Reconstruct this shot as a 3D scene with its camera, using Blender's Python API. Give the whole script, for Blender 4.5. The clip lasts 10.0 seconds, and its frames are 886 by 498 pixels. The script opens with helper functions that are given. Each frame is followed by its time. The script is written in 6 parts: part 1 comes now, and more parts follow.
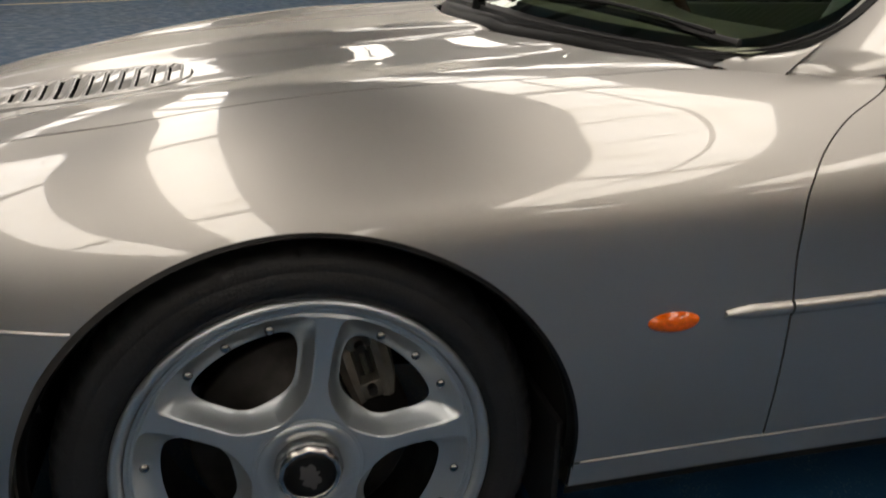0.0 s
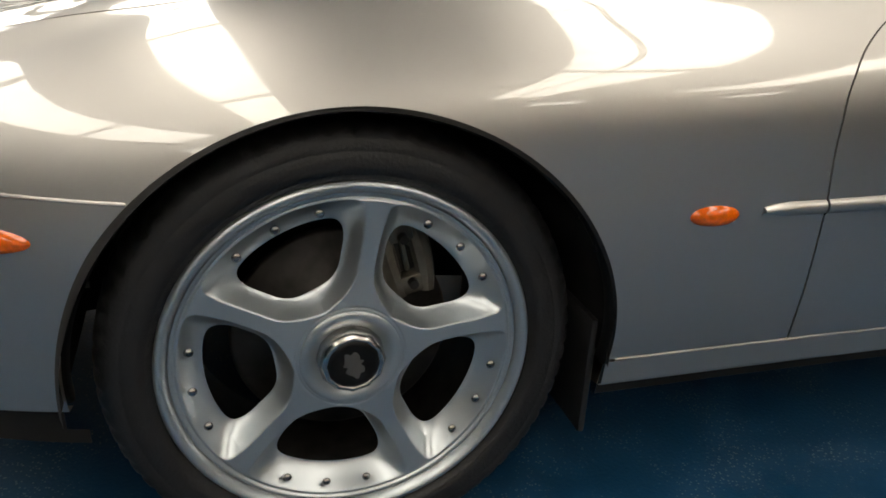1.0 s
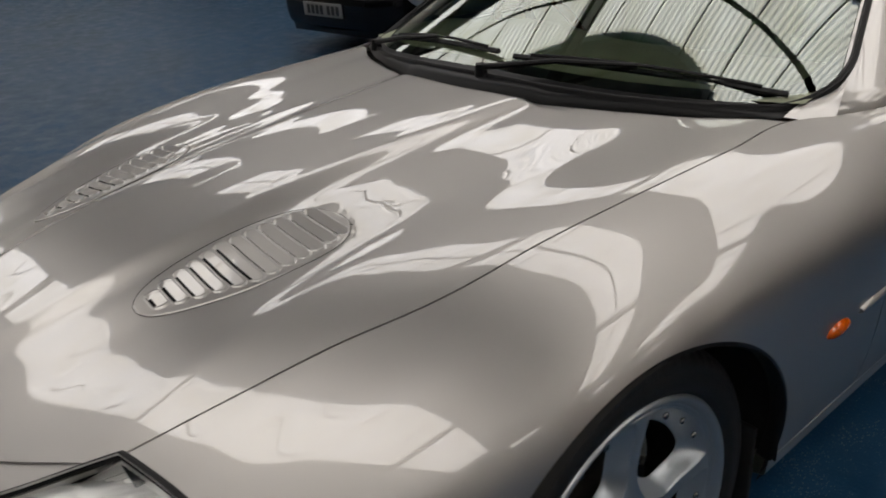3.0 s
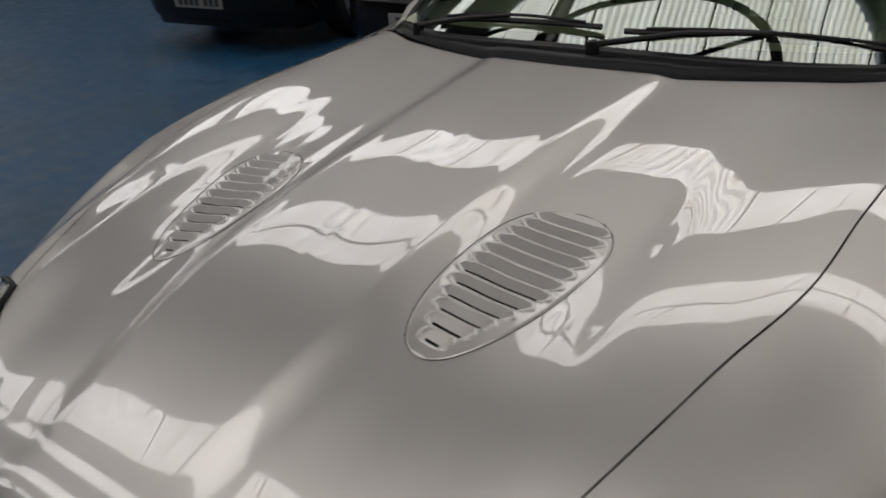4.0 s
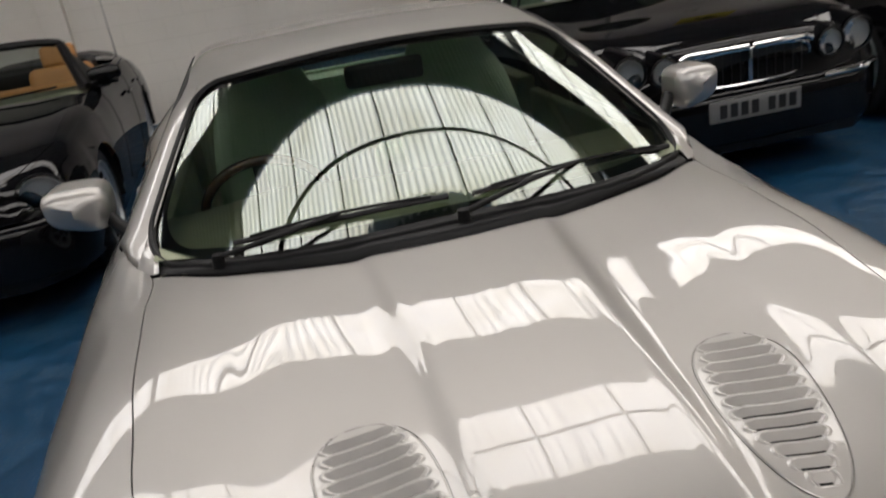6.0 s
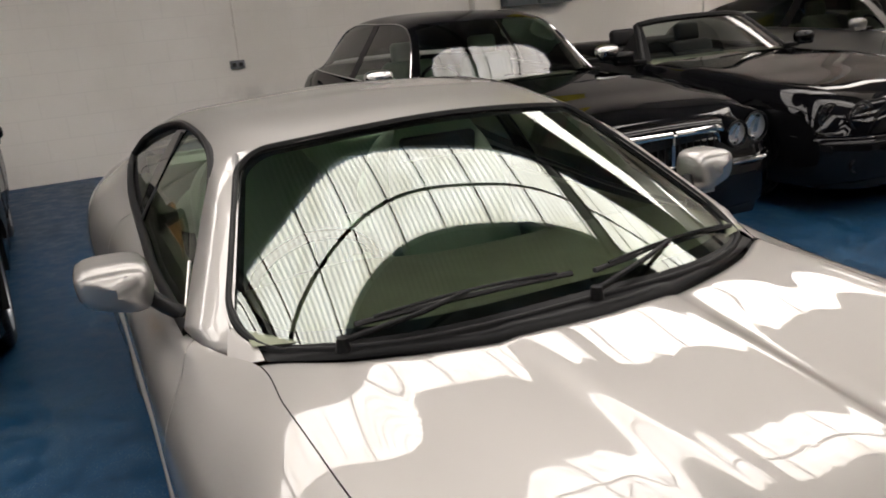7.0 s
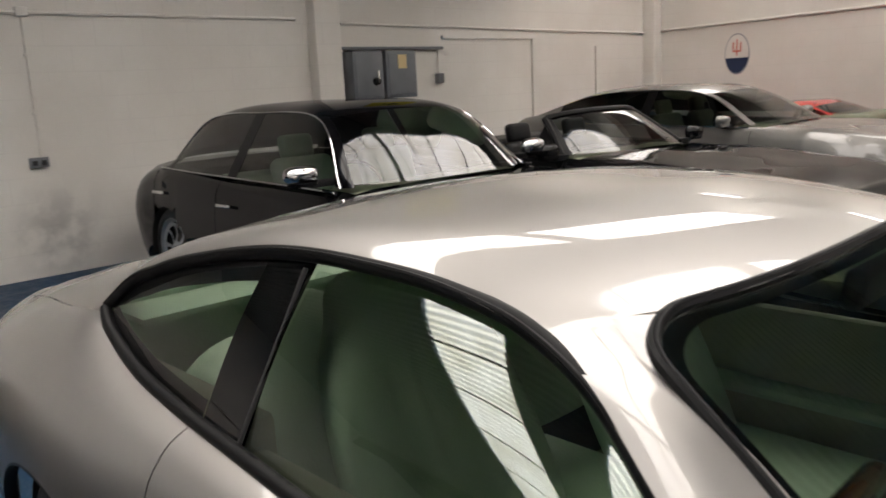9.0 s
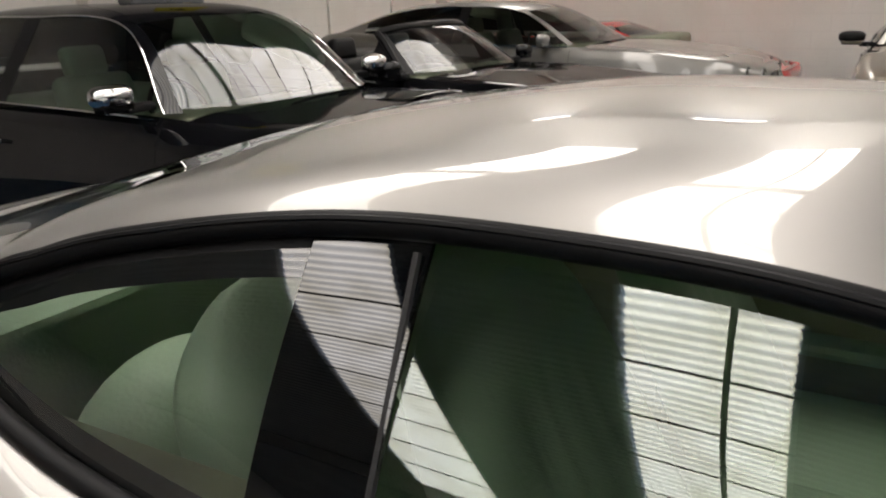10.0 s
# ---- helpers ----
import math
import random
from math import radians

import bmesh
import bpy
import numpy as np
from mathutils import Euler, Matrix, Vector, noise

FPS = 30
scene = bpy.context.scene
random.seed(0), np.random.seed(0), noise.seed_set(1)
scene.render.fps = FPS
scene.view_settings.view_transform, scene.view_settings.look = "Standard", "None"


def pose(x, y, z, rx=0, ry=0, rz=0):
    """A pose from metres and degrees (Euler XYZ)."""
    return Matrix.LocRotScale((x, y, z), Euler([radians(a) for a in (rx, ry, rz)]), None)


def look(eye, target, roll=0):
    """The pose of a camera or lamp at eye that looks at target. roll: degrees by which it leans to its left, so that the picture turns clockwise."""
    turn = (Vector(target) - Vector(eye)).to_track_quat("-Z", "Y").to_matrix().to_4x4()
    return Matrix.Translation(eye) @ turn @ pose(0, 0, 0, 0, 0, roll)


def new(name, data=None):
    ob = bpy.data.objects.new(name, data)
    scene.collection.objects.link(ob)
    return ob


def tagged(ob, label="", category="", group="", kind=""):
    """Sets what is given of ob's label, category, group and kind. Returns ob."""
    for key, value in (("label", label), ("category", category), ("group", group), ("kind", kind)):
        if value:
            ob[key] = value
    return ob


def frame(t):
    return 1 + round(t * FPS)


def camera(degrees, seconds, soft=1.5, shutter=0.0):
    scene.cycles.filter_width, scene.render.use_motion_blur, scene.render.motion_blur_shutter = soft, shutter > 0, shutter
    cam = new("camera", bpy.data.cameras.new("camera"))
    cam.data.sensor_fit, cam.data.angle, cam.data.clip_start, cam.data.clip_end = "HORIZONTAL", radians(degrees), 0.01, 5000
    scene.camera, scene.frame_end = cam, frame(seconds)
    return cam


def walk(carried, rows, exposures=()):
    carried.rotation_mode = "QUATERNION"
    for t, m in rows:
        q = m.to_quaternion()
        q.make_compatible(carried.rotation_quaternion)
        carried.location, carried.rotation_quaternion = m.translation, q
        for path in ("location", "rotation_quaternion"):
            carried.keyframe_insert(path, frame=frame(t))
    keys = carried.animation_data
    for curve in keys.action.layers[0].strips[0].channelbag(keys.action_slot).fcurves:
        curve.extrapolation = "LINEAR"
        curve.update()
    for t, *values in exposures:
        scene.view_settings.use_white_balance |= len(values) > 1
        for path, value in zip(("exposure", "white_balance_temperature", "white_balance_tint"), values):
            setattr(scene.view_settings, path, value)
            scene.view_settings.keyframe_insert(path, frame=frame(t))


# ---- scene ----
cam = camera(57.9, 10.0, soft=1.7, shutter=0.25)
PATH = [
    (0, (1.802, -0.061, 1.049), (-0.003, 0.409, 0.327), 1.2),
    (0.5, (1.814, -0.147, 0.957), (0.054, 0.394, 0.175), 1.6),
    (1, (1.819, -0.184, 0.929), (0.057, 0.375, 0.164), 3.2),
    (1.5, (1.83, -0.229, 1.123), (0.105, 0.39, 0.322), 3.1),
    (2, (1.836, -0.333, 1.268), (0.14, 0.429, 0.532), 1.0),
    (2.1, (1.825, -0.356, 1.256), (0.133, 0.473, 0.586), 0.3),
    (2.2, (1.792, -0.406, 1.28), (0.121, 0.468, 0.615), -1.2),
    (3.3, (1.254, -0.928, 1.349), (-0.051, 0.289, 0.447), -4.1),
    (3.5, (1.131, -1.001, 1.344), (-0.112, 0.281, 0.444), -4.4),
    (4, (0.822, -1.136, 1.345), (-0.272, 0.272, 0.439), -4.3),
    (4.5, (0.512, -1.279, 1.349), (-0.219, 0.312, 0.381), -4.4),
    (5, (0.202, -1.279, 1.388), (-0.376, 0.358, 0.395), -7.6),
    (5.5, (-0.048, -1.267, 1.458), (-0.167, 0.536, 0.602), -7.5),
    (6, (-0.316, -1.231, 1.521), (-0.008, 0.607, 0.796), -9.2),
    (6.1, (-0.395, -1.181, 1.52), (-0.019, 0.665, 0.846), -8.8),
    (6.2, (-0.455, -1.148, 1.513), (-0.062, 0.7, 0.858), -9.1),
    (7.3, (-1.108, -0.701, 1.59), (-0.217, 1.0, 1.031), -2.7),
    (7.5, (-1.161, -0.505, 1.567), (-0.27, 1.211, 1.057), -2.2),
    (8, (-1.318, -0.132, 1.557), (-0.322, 1.531, 1.065), -1.4),
    (8.5, (-1.443, 0.287, 1.555), (-0.296, 1.871, 1.138), -3.9),
    (9, (-1.408, 0.756, 1.512), (-0.065, 2.183, 1.113), -2.9),
    (9.5, (-1.373, 1.233, 1.486), (0.186, 2.411, 1.06), -2.3),
    (10, (-1.246, 1.581, 1.435), (0.41, 2.529, 0.838), -1.4),
]
EXPOSURES = [(0.0, 2.2, 7650, 15), (1.0, 2.72, 7700, 12), (2.0, 1.97, 7600, 14), (3.5, 1.73, 6850, 16), (4.0, 1.73, 6850, 16), (5.0, 2.0, 6850, 16), (5.5, 1.98, 6850, 16), (6.0, 2.2, 6950, 16), (7.5, 2.6, 7150, 18), (8.5, 2.77, 7150, 18), (9.5, 2.42, 7150, 16), (10.0, 2.55, 7150, 16)]
walk(cam, [(t, look(eye, target, roll)) for t, eye, target, roll in PATH], EXPOSURES)


# ---- world and light ----
world = bpy.data.worlds.new("world")
scene.world = world
world.use_nodes = True
sky = world.node_tree.nodes.new("ShaderNodeTexSky")
sky.sky_type = "NISHITA"
sky.sun_disc = False
sky.sun_elevation = radians(50)
sky.sun_rotation = radians(140)
world.node_tree.links.new(sky.outputs[0], world.node_tree.nodes["Background"].inputs[0])
world.node_tree.nodes["Background"].inputs[1].default_value = 0.12
sun = new("sun", bpy.data.lights.new("sun", "SUN"))
sun.data.energy = 4.0
sun.data.angle = radians(10)
sun.data.color = (1, 0.96, 0.9)
sun.rotation_euler = (radians(40), 0, radians(140))



# ---- materials ----
def material(name, color, rough=0.5, metal=0.0, coat=0.0, coat_rough=0.03, spec=0.5, noise_amount=0.0, noise_scale=8.0,
             bump=0.0, bump_scale=60.0, transmission=0.0, ior=1.45):
    m = bpy.data.materials.new(name)
    m.use_nodes = True
    nt = m.node_tree
    b = nt.nodes["Principled BSDF"]
    b.inputs["Base Color"].default_value = (*color, 1)
    b.inputs["Roughness"].default_value = rough
    b.inputs["Metallic"].default_value = metal
    b.inputs["Coat Weight"].default_value = coat
    b.inputs["Coat Roughness"].default_value = coat_rough
    b.inputs["Specular IOR Level"].default_value = spec
    b.inputs["Transmission Weight"].default_value = transmission
    b.inputs["IOR"].default_value = ior
    co = nt.nodes.new("ShaderNodeTexCoord")
    if noise_amount:
        n = nt.nodes.new("ShaderNodeTexNoise")
        n.inputs["Scale"].default_value = noise_scale
        n.inputs["Detail"].default_value = 8
        nt.links.new(co.outputs["Object"], n.inputs["Vector"])
        r = nt.nodes.new("ShaderNodeMapRange")
        r.inputs[1].default_value, r.inputs[2].default_value = 0.3, 0.7
        r.inputs[3].default_value, r.inputs[4].default_value = 1 - noise_amount, 1 + noise_amount
        nt.links.new(n.outputs["Fac"], r.inputs[0])
        mul = nt.nodes.new("ShaderNodeVectorMath")
        mul.operation = "SCALE"
        mul.inputs[0].default_value = color
        nt.links.new(r.outputs[0], mul.inputs["Scale"])
        nt.links.new(mul.outputs[0], b.inputs["Base Color"])
    if bump:
        n = nt.nodes.new("ShaderNodeTexNoise")
        n.inputs["Scale"].default_value = bump_scale
        n.inputs["Detail"].default_value = 6
        nt.links.new(co.outputs["Object"], n.inputs["Vector"])
        bp = nt.nodes.new("ShaderNodeBump")
        bp.inputs["Strength"].default_value = bump
        bp.inputs["Distance"].default_value = 0.01
        nt.links.new(n.outputs["Fac"], bp.inputs["Height"])
        nt.links.new(bp.outputs[0], b.inputs["Normal"])
    return m


PAINT = material("silver_paint", (0.46, 0.44, 0.415), 0.42, 0.90, 1.0, 0.008)
PAINT.node_tree.nodes["Principled BSDF"].inputs["Coat IOR"].default_value = 1.68
RUBBER = material("rubber", (0.012, 0.012, 0.013), 0.55, noise_amount=0.3, noise_scale=20, bump=0.15, bump_scale=200)
TRIM = material("black_trim", (0.006, 0.006, 0.0065), 0.42, spec=0.25)
# near-black; also put in for the shade inside gaps and cavities
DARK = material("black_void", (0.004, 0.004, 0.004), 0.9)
ALLOY = material("alloy", (0.49, 0.525, 0.55), 0.36, 0.85, 0.25, 0.05)
REFLECTOR = material("lamp_reflector", (0.62, 0.62, 0.60), 0.42, 0.6)
BOLT = material("bolt_steel", (0.30, 0.29, 0.28), 0.22, 1.0)
CHROME = material("chrome", (0.8, 0.8, 0.8), 0.06, 1.0)
AMBER = material("amber_lens", (0.75, 0.115, 0.006), 0.12, coat=0.5, noise_amount=0.25, noise_scale=120)


def node(nt, kind, **values):
    n = nt.nodes.new(kind)
    for k, v in values.items():
        n.inputs[k.replace("_", " ")].default_value = v
    return n


def ramp(nt, src, a, b, lo=0.0, hi=1.0):
    n = nt.nodes.new("ShaderNodeMapRange")
    n.interpolation_type = "SMOOTHSTEP"
    for i, v in enumerate((a, b, lo, hi)):
        n.inputs[i + 1].default_value = v
    nt.links.new(src, n.inputs[0])
    return n.outputs[0]


def mixed(nt, fac, a, b):
    n = nt.nodes.new("ShaderNodeMix")
    n.data_type = "RGBA"
    for s, slot in ((fac, n.inputs[0]), (a, n.inputs[6]), (b, n.inputs[7])):
        if isinstance(s, tuple):
            slot.default_value = (*s, 1)
        elif isinstance(s, float):
            slot.default_value = s
        else:
            nt.links.new(s, slot)
    return n.outputs[2]


def times(nt, a, b):
    n = nt.nodes.new("ShaderNodeMath")
    n.operation = "MULTIPLY"
    for i, s in enumerate((a, b)):
        if isinstance(s, float):
            n.inputs[i].default_value = s
        else:
            nt.links.new(s, n.inputs[i])
    return n.outputs[0]


def floor_paint():
    """Blue floor paint, scuffed to grey in patches, with bright chips where it has flaked."""
    m = material("blue_floor_paint", (0.006, 0.040, 0.080), 0.42, spec=0.3)
    nt = m.node_tree
    b = nt.nodes["Principled BSDF"]
    co = nt.nodes.new("ShaderNodeTexCoord").outputs["Object"]
    big = node(nt, "ShaderNodeTexNoise", Scale=0.9, Detail=6.0)
    mid = node(nt, "ShaderNodeTexNoise", Scale=7.0, Detail=9.0, Roughness=0.7)
    fine = node(nt, "ShaderNodeTexNoise", Scale=120.0, Detail=4.0)
    chips = node(nt, "ShaderNodeTexVoronoi", Scale=130.0)
    for n in (big, mid, fine, chips):
        nt.links.new(co, n.inputs["Vector"])
    worn = times(nt, ramp(nt, big.outputs["Fac"], 0.42, 0.68), ramp(nt, mid.outputs["Fac"], 0.38, 0.66))
    col = mixed(nt, ramp(nt, mid.outputs["Fac"], 0.35, 0.7), (0.003, 0.036, 0.084), (0.006, 0.060, 0.134))
    col = mixed(nt, times(nt, worn, 0.65), col, (0.028, 0.045, 0.052))
    flake = times(nt, ramp(nt, chips.outputs["Distance"], 0.32, 0.14), ramp(nt, mid.outputs["Fac"], 0.44, 0.58))
    col = mixed(nt, times(nt, flake, 0.75), col, (0.16, 0.19, 0.19))
    nt.links.new(col, b.inputs["Base Color"])
    nt.links.new(ramp(nt, mid.outputs["Fac"], 0.3, 0.7, 0.32, 0.62), b.inputs["Roughness"])
    bp = node(nt, "ShaderNodeBump", Strength=0.25, Distance=0.004)
    nt.links.new(fine.outputs["Fac"], bp.inputs["Height"])
    nt.links.new(bp.outputs[0], b.inputs["Normal"])
    return m


def block_paint():
    """White paint over concrete blocks: courses show through, grey scuffs low down by the socket."""
    m = material("white_block_paint", (0.78, 0.74, 0.68), 0.75)
    nt = m.node_tree
    b = nt.nodes["Principled BSDF"]
    co = nt.nodes.new("ShaderNodeTexCoord").outputs["Object"]
    sp_ = nt.nodes.new("ShaderNodeSeparateXYZ")
    nt.links.new(co, sp_.inputs[0])
    su = nt.nodes.new("ShaderNodeMath")
    nt.links.new(sp_.outputs["X"], su.inputs[0])
    nt.links.new(sp_.outputs["Y"], su.inputs[1])
    cb = nt.nodes.new("ShaderNodeCombineXYZ")
    nt.links.new(su.outputs[0], cb.inputs["X"])
    nt.links.new(sp_.outputs["Z"], cb.inputs["Y"])
    brick = node(nt, "ShaderNodeTexBrick", Scale=1.0, Mortar_Size=0.007, Mortar_Smooth=0.6, Brick_Width=0.45, Row_Height=0.225, Bias=0.0)
    nt.links.new(cb.outputs[0], brick.inputs["Vector"])
    big = node(nt, "ShaderNodeTexNoise", Scale=0.8, Detail=7.0)
    fine = node(nt, "ShaderNodeTexNoise", Scale=45.0, Detail=6.0)
    for n in (big, fine):
        nt.links.new(co, n.inputs["Vector"])
    col = mixed(nt, ramp(nt, big.outputs["Fac"], 0.3, 0.7), (0.71, 0.67, 0.61), (0.80, 0.765, 0.71))
    col = mixed(nt, times(nt, brick.outputs["Fac"], ramp(nt, big.outputs["Fac"], 0.35, 0.6, 0.03, 0.14)), col, (0.45, 0.42, 0.38))
    away = nt.nodes.new("ShaderNodeVectorMath")
    away.operation = "DISTANCE"
    away.inputs[1].default_value = (1.0, 8.36, 0.38)
    nt.links.new(co, away.inputs[0])
    smear = node(nt, "ShaderNodeTexNoise", Scale=5.0, Detail=5.0)
    nt.links.new(co, smear.inputs["Vector"])
    spot = times(nt, ramp(nt, away.outputs["Value"], 0.60, 0.0), ramp(nt, smear.outputs["Fac"], 0.35, 0.65, 0.1, 0.6))
    col = mixed(nt, spot, col, (0.22, 0.21, 0.20))
    nt.links.new(col, b.inputs["Base Color"])
    h = mixed(nt, times(nt, brick.outputs["Fac"], 1.0), fine.outputs["Fac"], (0.0, 0.0, 0.0))
    bp = node(nt, "ShaderNodeBump", Strength=0.15, Distance=0.005)
    nt.links.new(h, bp.inputs["Height"])
    nt.links.new(bp.outputs[0], b.inputs["Normal"])
    return m


FLOORM = floor_paint()
WALLM = block_paint()
BLACKPAINT = material("black_car_paint", (0.004, 0.004, 0.005), 0.3, 0.0, 0.65, 0.01, spec=0.0)
ROOFM = material("roof_sheet", (0.30, 0.30, 0.29), 0.7, noise_amount=0.15, noise_scale=2)


GLOSS = material("gloss_black", (0.004, 0.004, 0.004), 0.3, coat=1.0, coat_rough=0.01, spec=0.0)
GLOSS.node_tree.nodes["Principled BSDF"].inputs["Coat IOR"].default_value = 1.7
LOGO_GREY = material("grey_emblem", (0.06, 0.06, 0.06), 0.5)
BRIGHT = material("bright_trim", (0.50, 0.48, 0.46), 0.2, 1.0)
BRAKE = material("brake_iron", (0.035, 0.032, 0.03), 0.5, 0.8, noise_amount=0.4, noise_scale=30)
CALIPER = material("caliper_casting", (0.13, 0.12, 0.10), 0.4, 0.6, noise_amount=0.3, noise_scale=30)
DASH = material("green_dash_trim", (0.20, 0.215, 0.15), 0.6, noise_amount=0.12, noise_scale=6, bump=0.2, bump_scale=300)
FACIA = material("olive_dash_trim", (0.29, 0.31, 0.215), 0.6, noise_amount=0.12, noise_scale=6, bump=0.06, bump_scale=300)
SAGE = material("pale_leather", (0.35, 0.465, 0.335), 0.45, noise_amount=0.08, noise_scale=5, bump=0.15, bump_scale=120)
TAN = material("tan_leather", (0.42, 0.20, 0.07), 0.5, noise_amount=0.1, noise_scale=6)
WOOD = material("polished_walnut", (0.09, 0.04, 0.018), 0.2, coat=0.8, noise_amount=0.4, noise_scale=14)
# white plate, its colour greyed for the shadow it stands in
PLATE = material("shaded_white_plate", (0.18, 0.18, 0.175), 0.4)
INK = material("black_ink", (0.01, 0.01, 0.01), 0.5)
STEEL = material("grey_steel_box", (0.16, 0.17, 0.18), 0.45, noise_amount=0.12, noise_scale=4)
REDPAINT = material("red_car_paint", (0.55, 0.02, 0.015), 0.3, coat=1.0)
GOLDPAINT = material("bronze_grey_paint", (0.20, 0.17, 0.13), 0.35, 0.6, 1.0, 0.02)
GREYPAINT = material("grey_silver_paint", (0.25, 0.24, 0.225), 0.36, 0.75, 1.0, 0.02)
LOGO_BLUE = material("blue_sign_paint", (0.015, 0.03, 0.075), 0.6)
LOGO_RED = material("red_sign_paint", (0.6, 0.12, 0.08), 0.6)
LOGO_WHITE = material("white_sign_paint", (0.74, 0.70, 0.65), 0.6)
LOGO_RING = material("grey_sign_line", (0.22, 0.22, 0.25), 0.6)


def glass(name, tint, rough=0.0, ior=2.1, sheen=(1.0, 1.0, 1.0)):
    """Thin tinted pane: clear straight through, glossy by Fresnel."""
    m = bpy.data.materials.new(name)
    m.use_nodes = True
    t = m.node_tree
    t.nodes.remove(t.nodes["Principled BSDF"])
    a = t.nodes.new("ShaderNodeBsdfTransparent")
    a.inputs[0].default_value = (*tint, 1)
    g = t.nodes.new("ShaderNodeBsdfGlossy")
    g.inputs["Roughness"].default_value = rough
    g.inputs[0].default_value = (*sheen, 1)
    f = t.nodes.new("ShaderNodeFresnel")
    f.inputs["IOR"].default_value = ior
    mx = t.nodes.new("ShaderNodeMixShader")
    for i, s in enumerate((f.outputs[0], a.outputs[0], g.outputs[0])):
        t.links.new(s, mx.inputs[i])
    t.links.new(mx.outputs[0], t.nodes["Material Output"].inputs[0])
    return m


GLASS = glass("green_tinted_glass", (0.87, 0.94, 0.86), sheen=(0.90, 0.97, 0.90))
CLEARGLASS = glass("clear_rear_glass", (0.97, 0.99, 0.96), 0.0, 1.7)
DARKGLASS = glass("dark_tinted_glass", (0.50, 0.55, 0.52), 0.0, 1.65)
LENS = glass("clear_lens", (0.97, 0.97, 0.97), 0.0, 1.5)
YELLOWM = material("yellow_label", (0.72, 0.55, 0.28), 0.5)
BOARDM = material("yellow_board", (0.90, 0.76, 0.07), 0.5)
LAPM = material("rooflight_grime", (0.10, 0.10, 0.085), 0.9)
RAFTM = material("rafter_paint", (0.12, 0.12, 0.115), 0.6, noise_amount=0.2, noise_scale=5)
PANEL = bpy.data.materials.new("rooflight_sheet")
PANEL.use_nodes = True
nt = PANEL.node_tree
nt.nodes.remove(nt.nodes["Principled BSDF"])
tr = nt.nodes.new("ShaderNodeBsdfTranslucent")
pn = nt.nodes.new("ShaderNodeTexNoise")
pn.inputs["Scale"].default_value = 2.2
pn.inputs["Detail"].default_value = 9
pr = nt.nodes.new("ShaderNodeValToRGB")
pr.color_ramp.elements[0].position, pr.color_ramp.elements[0].color = 0.32, (0.655, 0.645, 0.56, 1)
pr.color_ramp.elements[1].position, pr.color_ramp.elements[1].color = 0.60, (0.87, 0.88, 0.835, 1)
pc = nt.nodes.new("ShaderNodeTexCoord")
nt.links.new(pc.outputs["Object"], pn.inputs["Vector"])
nt.links.new(pn.outputs["Fac"], pr.inputs["Fac"])
# light lost across the corrugation is put into the colour as darker troughs
px = nt.nodes.new("ShaderNodeSeparateXYZ")
nt.links.new(pc.outputs["Object"], px.inputs[0])
pw = nt.nodes.new("ShaderNodeMath")
pw.operation = "MULTIPLY"
pw.inputs[1].default_value = 2 * math.pi / 0.076
nt.links.new(px.outputs["X"], pw.inputs[0])
ps = nt.nodes.new("ShaderNodeMath")
ps.operation = "SINE"
nt.links.new(pw.outputs[0], ps.inputs[0])
pm = nt.nodes.new("ShaderNodeMapRange")
pm.inputs[1].default_value, pm.inputs[2].default_value = -1.0, -0.1
pm.inputs[3].default_value, pm.inputs[4].default_value = 0.90, 1.0
nt.links.new(ps.outputs[0], pm.inputs[0])
pv = nt.nodes.new("ShaderNodeVectorMath")
pv.operation = "SCALE"
nt.links.new(pr.outputs[0], pv.inputs[0])
nt.links.new(pm.outputs[0], pv.inputs["Scale"])
nt.links.new(pv.outputs[0], tr.inputs[0])
nt.links.new(tr.outputs[0], nt.nodes["Material Output"].inputs[0])
RAFTERS = [-15.9, -11.2, -6.6, -2.0, 2.7]

# ---- mesh helpers ----
def mesh_of(name, verts, faces, mat, smooth=True):
    me = bpy.data.meshes.new(name)
    me.from_pydata([tuple(map(float, v)) for v in verts], [], faces)
    me.materials.append(mat)
    if smooth:
        me.shade_smooth()
    me.update()
    return me


def put(name, me, parent=None, label="", m=None):
    ob = new(name, me)
    if parent:
        ob.parent = parent
    if m is not None:
        ob.matrix_basis = m
    if label:
        ob["label"] = label
    return ob


def part(name, bm, mat, parent=None, label="", m=None, smooth=True):
    me = bpy.data.meshes.new(name)
    bm.normal_update()
    bm.to_mesh(me)
    bm.free()
    me.materials.append(mat)
    if smooth:
        me.shade_smooth()
        me.set_sharp_from_angle(angle=radians(40))
    return put(name, me, parent, label, m)


def box(bm, x0, y0, z0, x1, y1, z1, bevel=0.0):
    vs = bmesh.ops.create_cube(bm, size=1.0)["verts"]
    for v in vs:
        v.co = Vector(((x0 + x1) / 2 + v.co.x * (x1 - x0), (y0 + y1) / 2 + v.co.y * (y1 - y0), (z0 + z1) / 2 + v.co.z * (z1 - z0)))
    if bevel:
        es = list({e for v in vs for e in v.link_edges})
        bmesh.ops.bevel(bm, geom=es, offset=bevel, segments=2, affect="EDGES", profile=0.5)
    return bm


def boxed(x0, y0, z0, x1, y1, z1, bevel=0.0):
    return box(bmesh.new(), x0, y0, z0, x1, y1, z1, bevel)


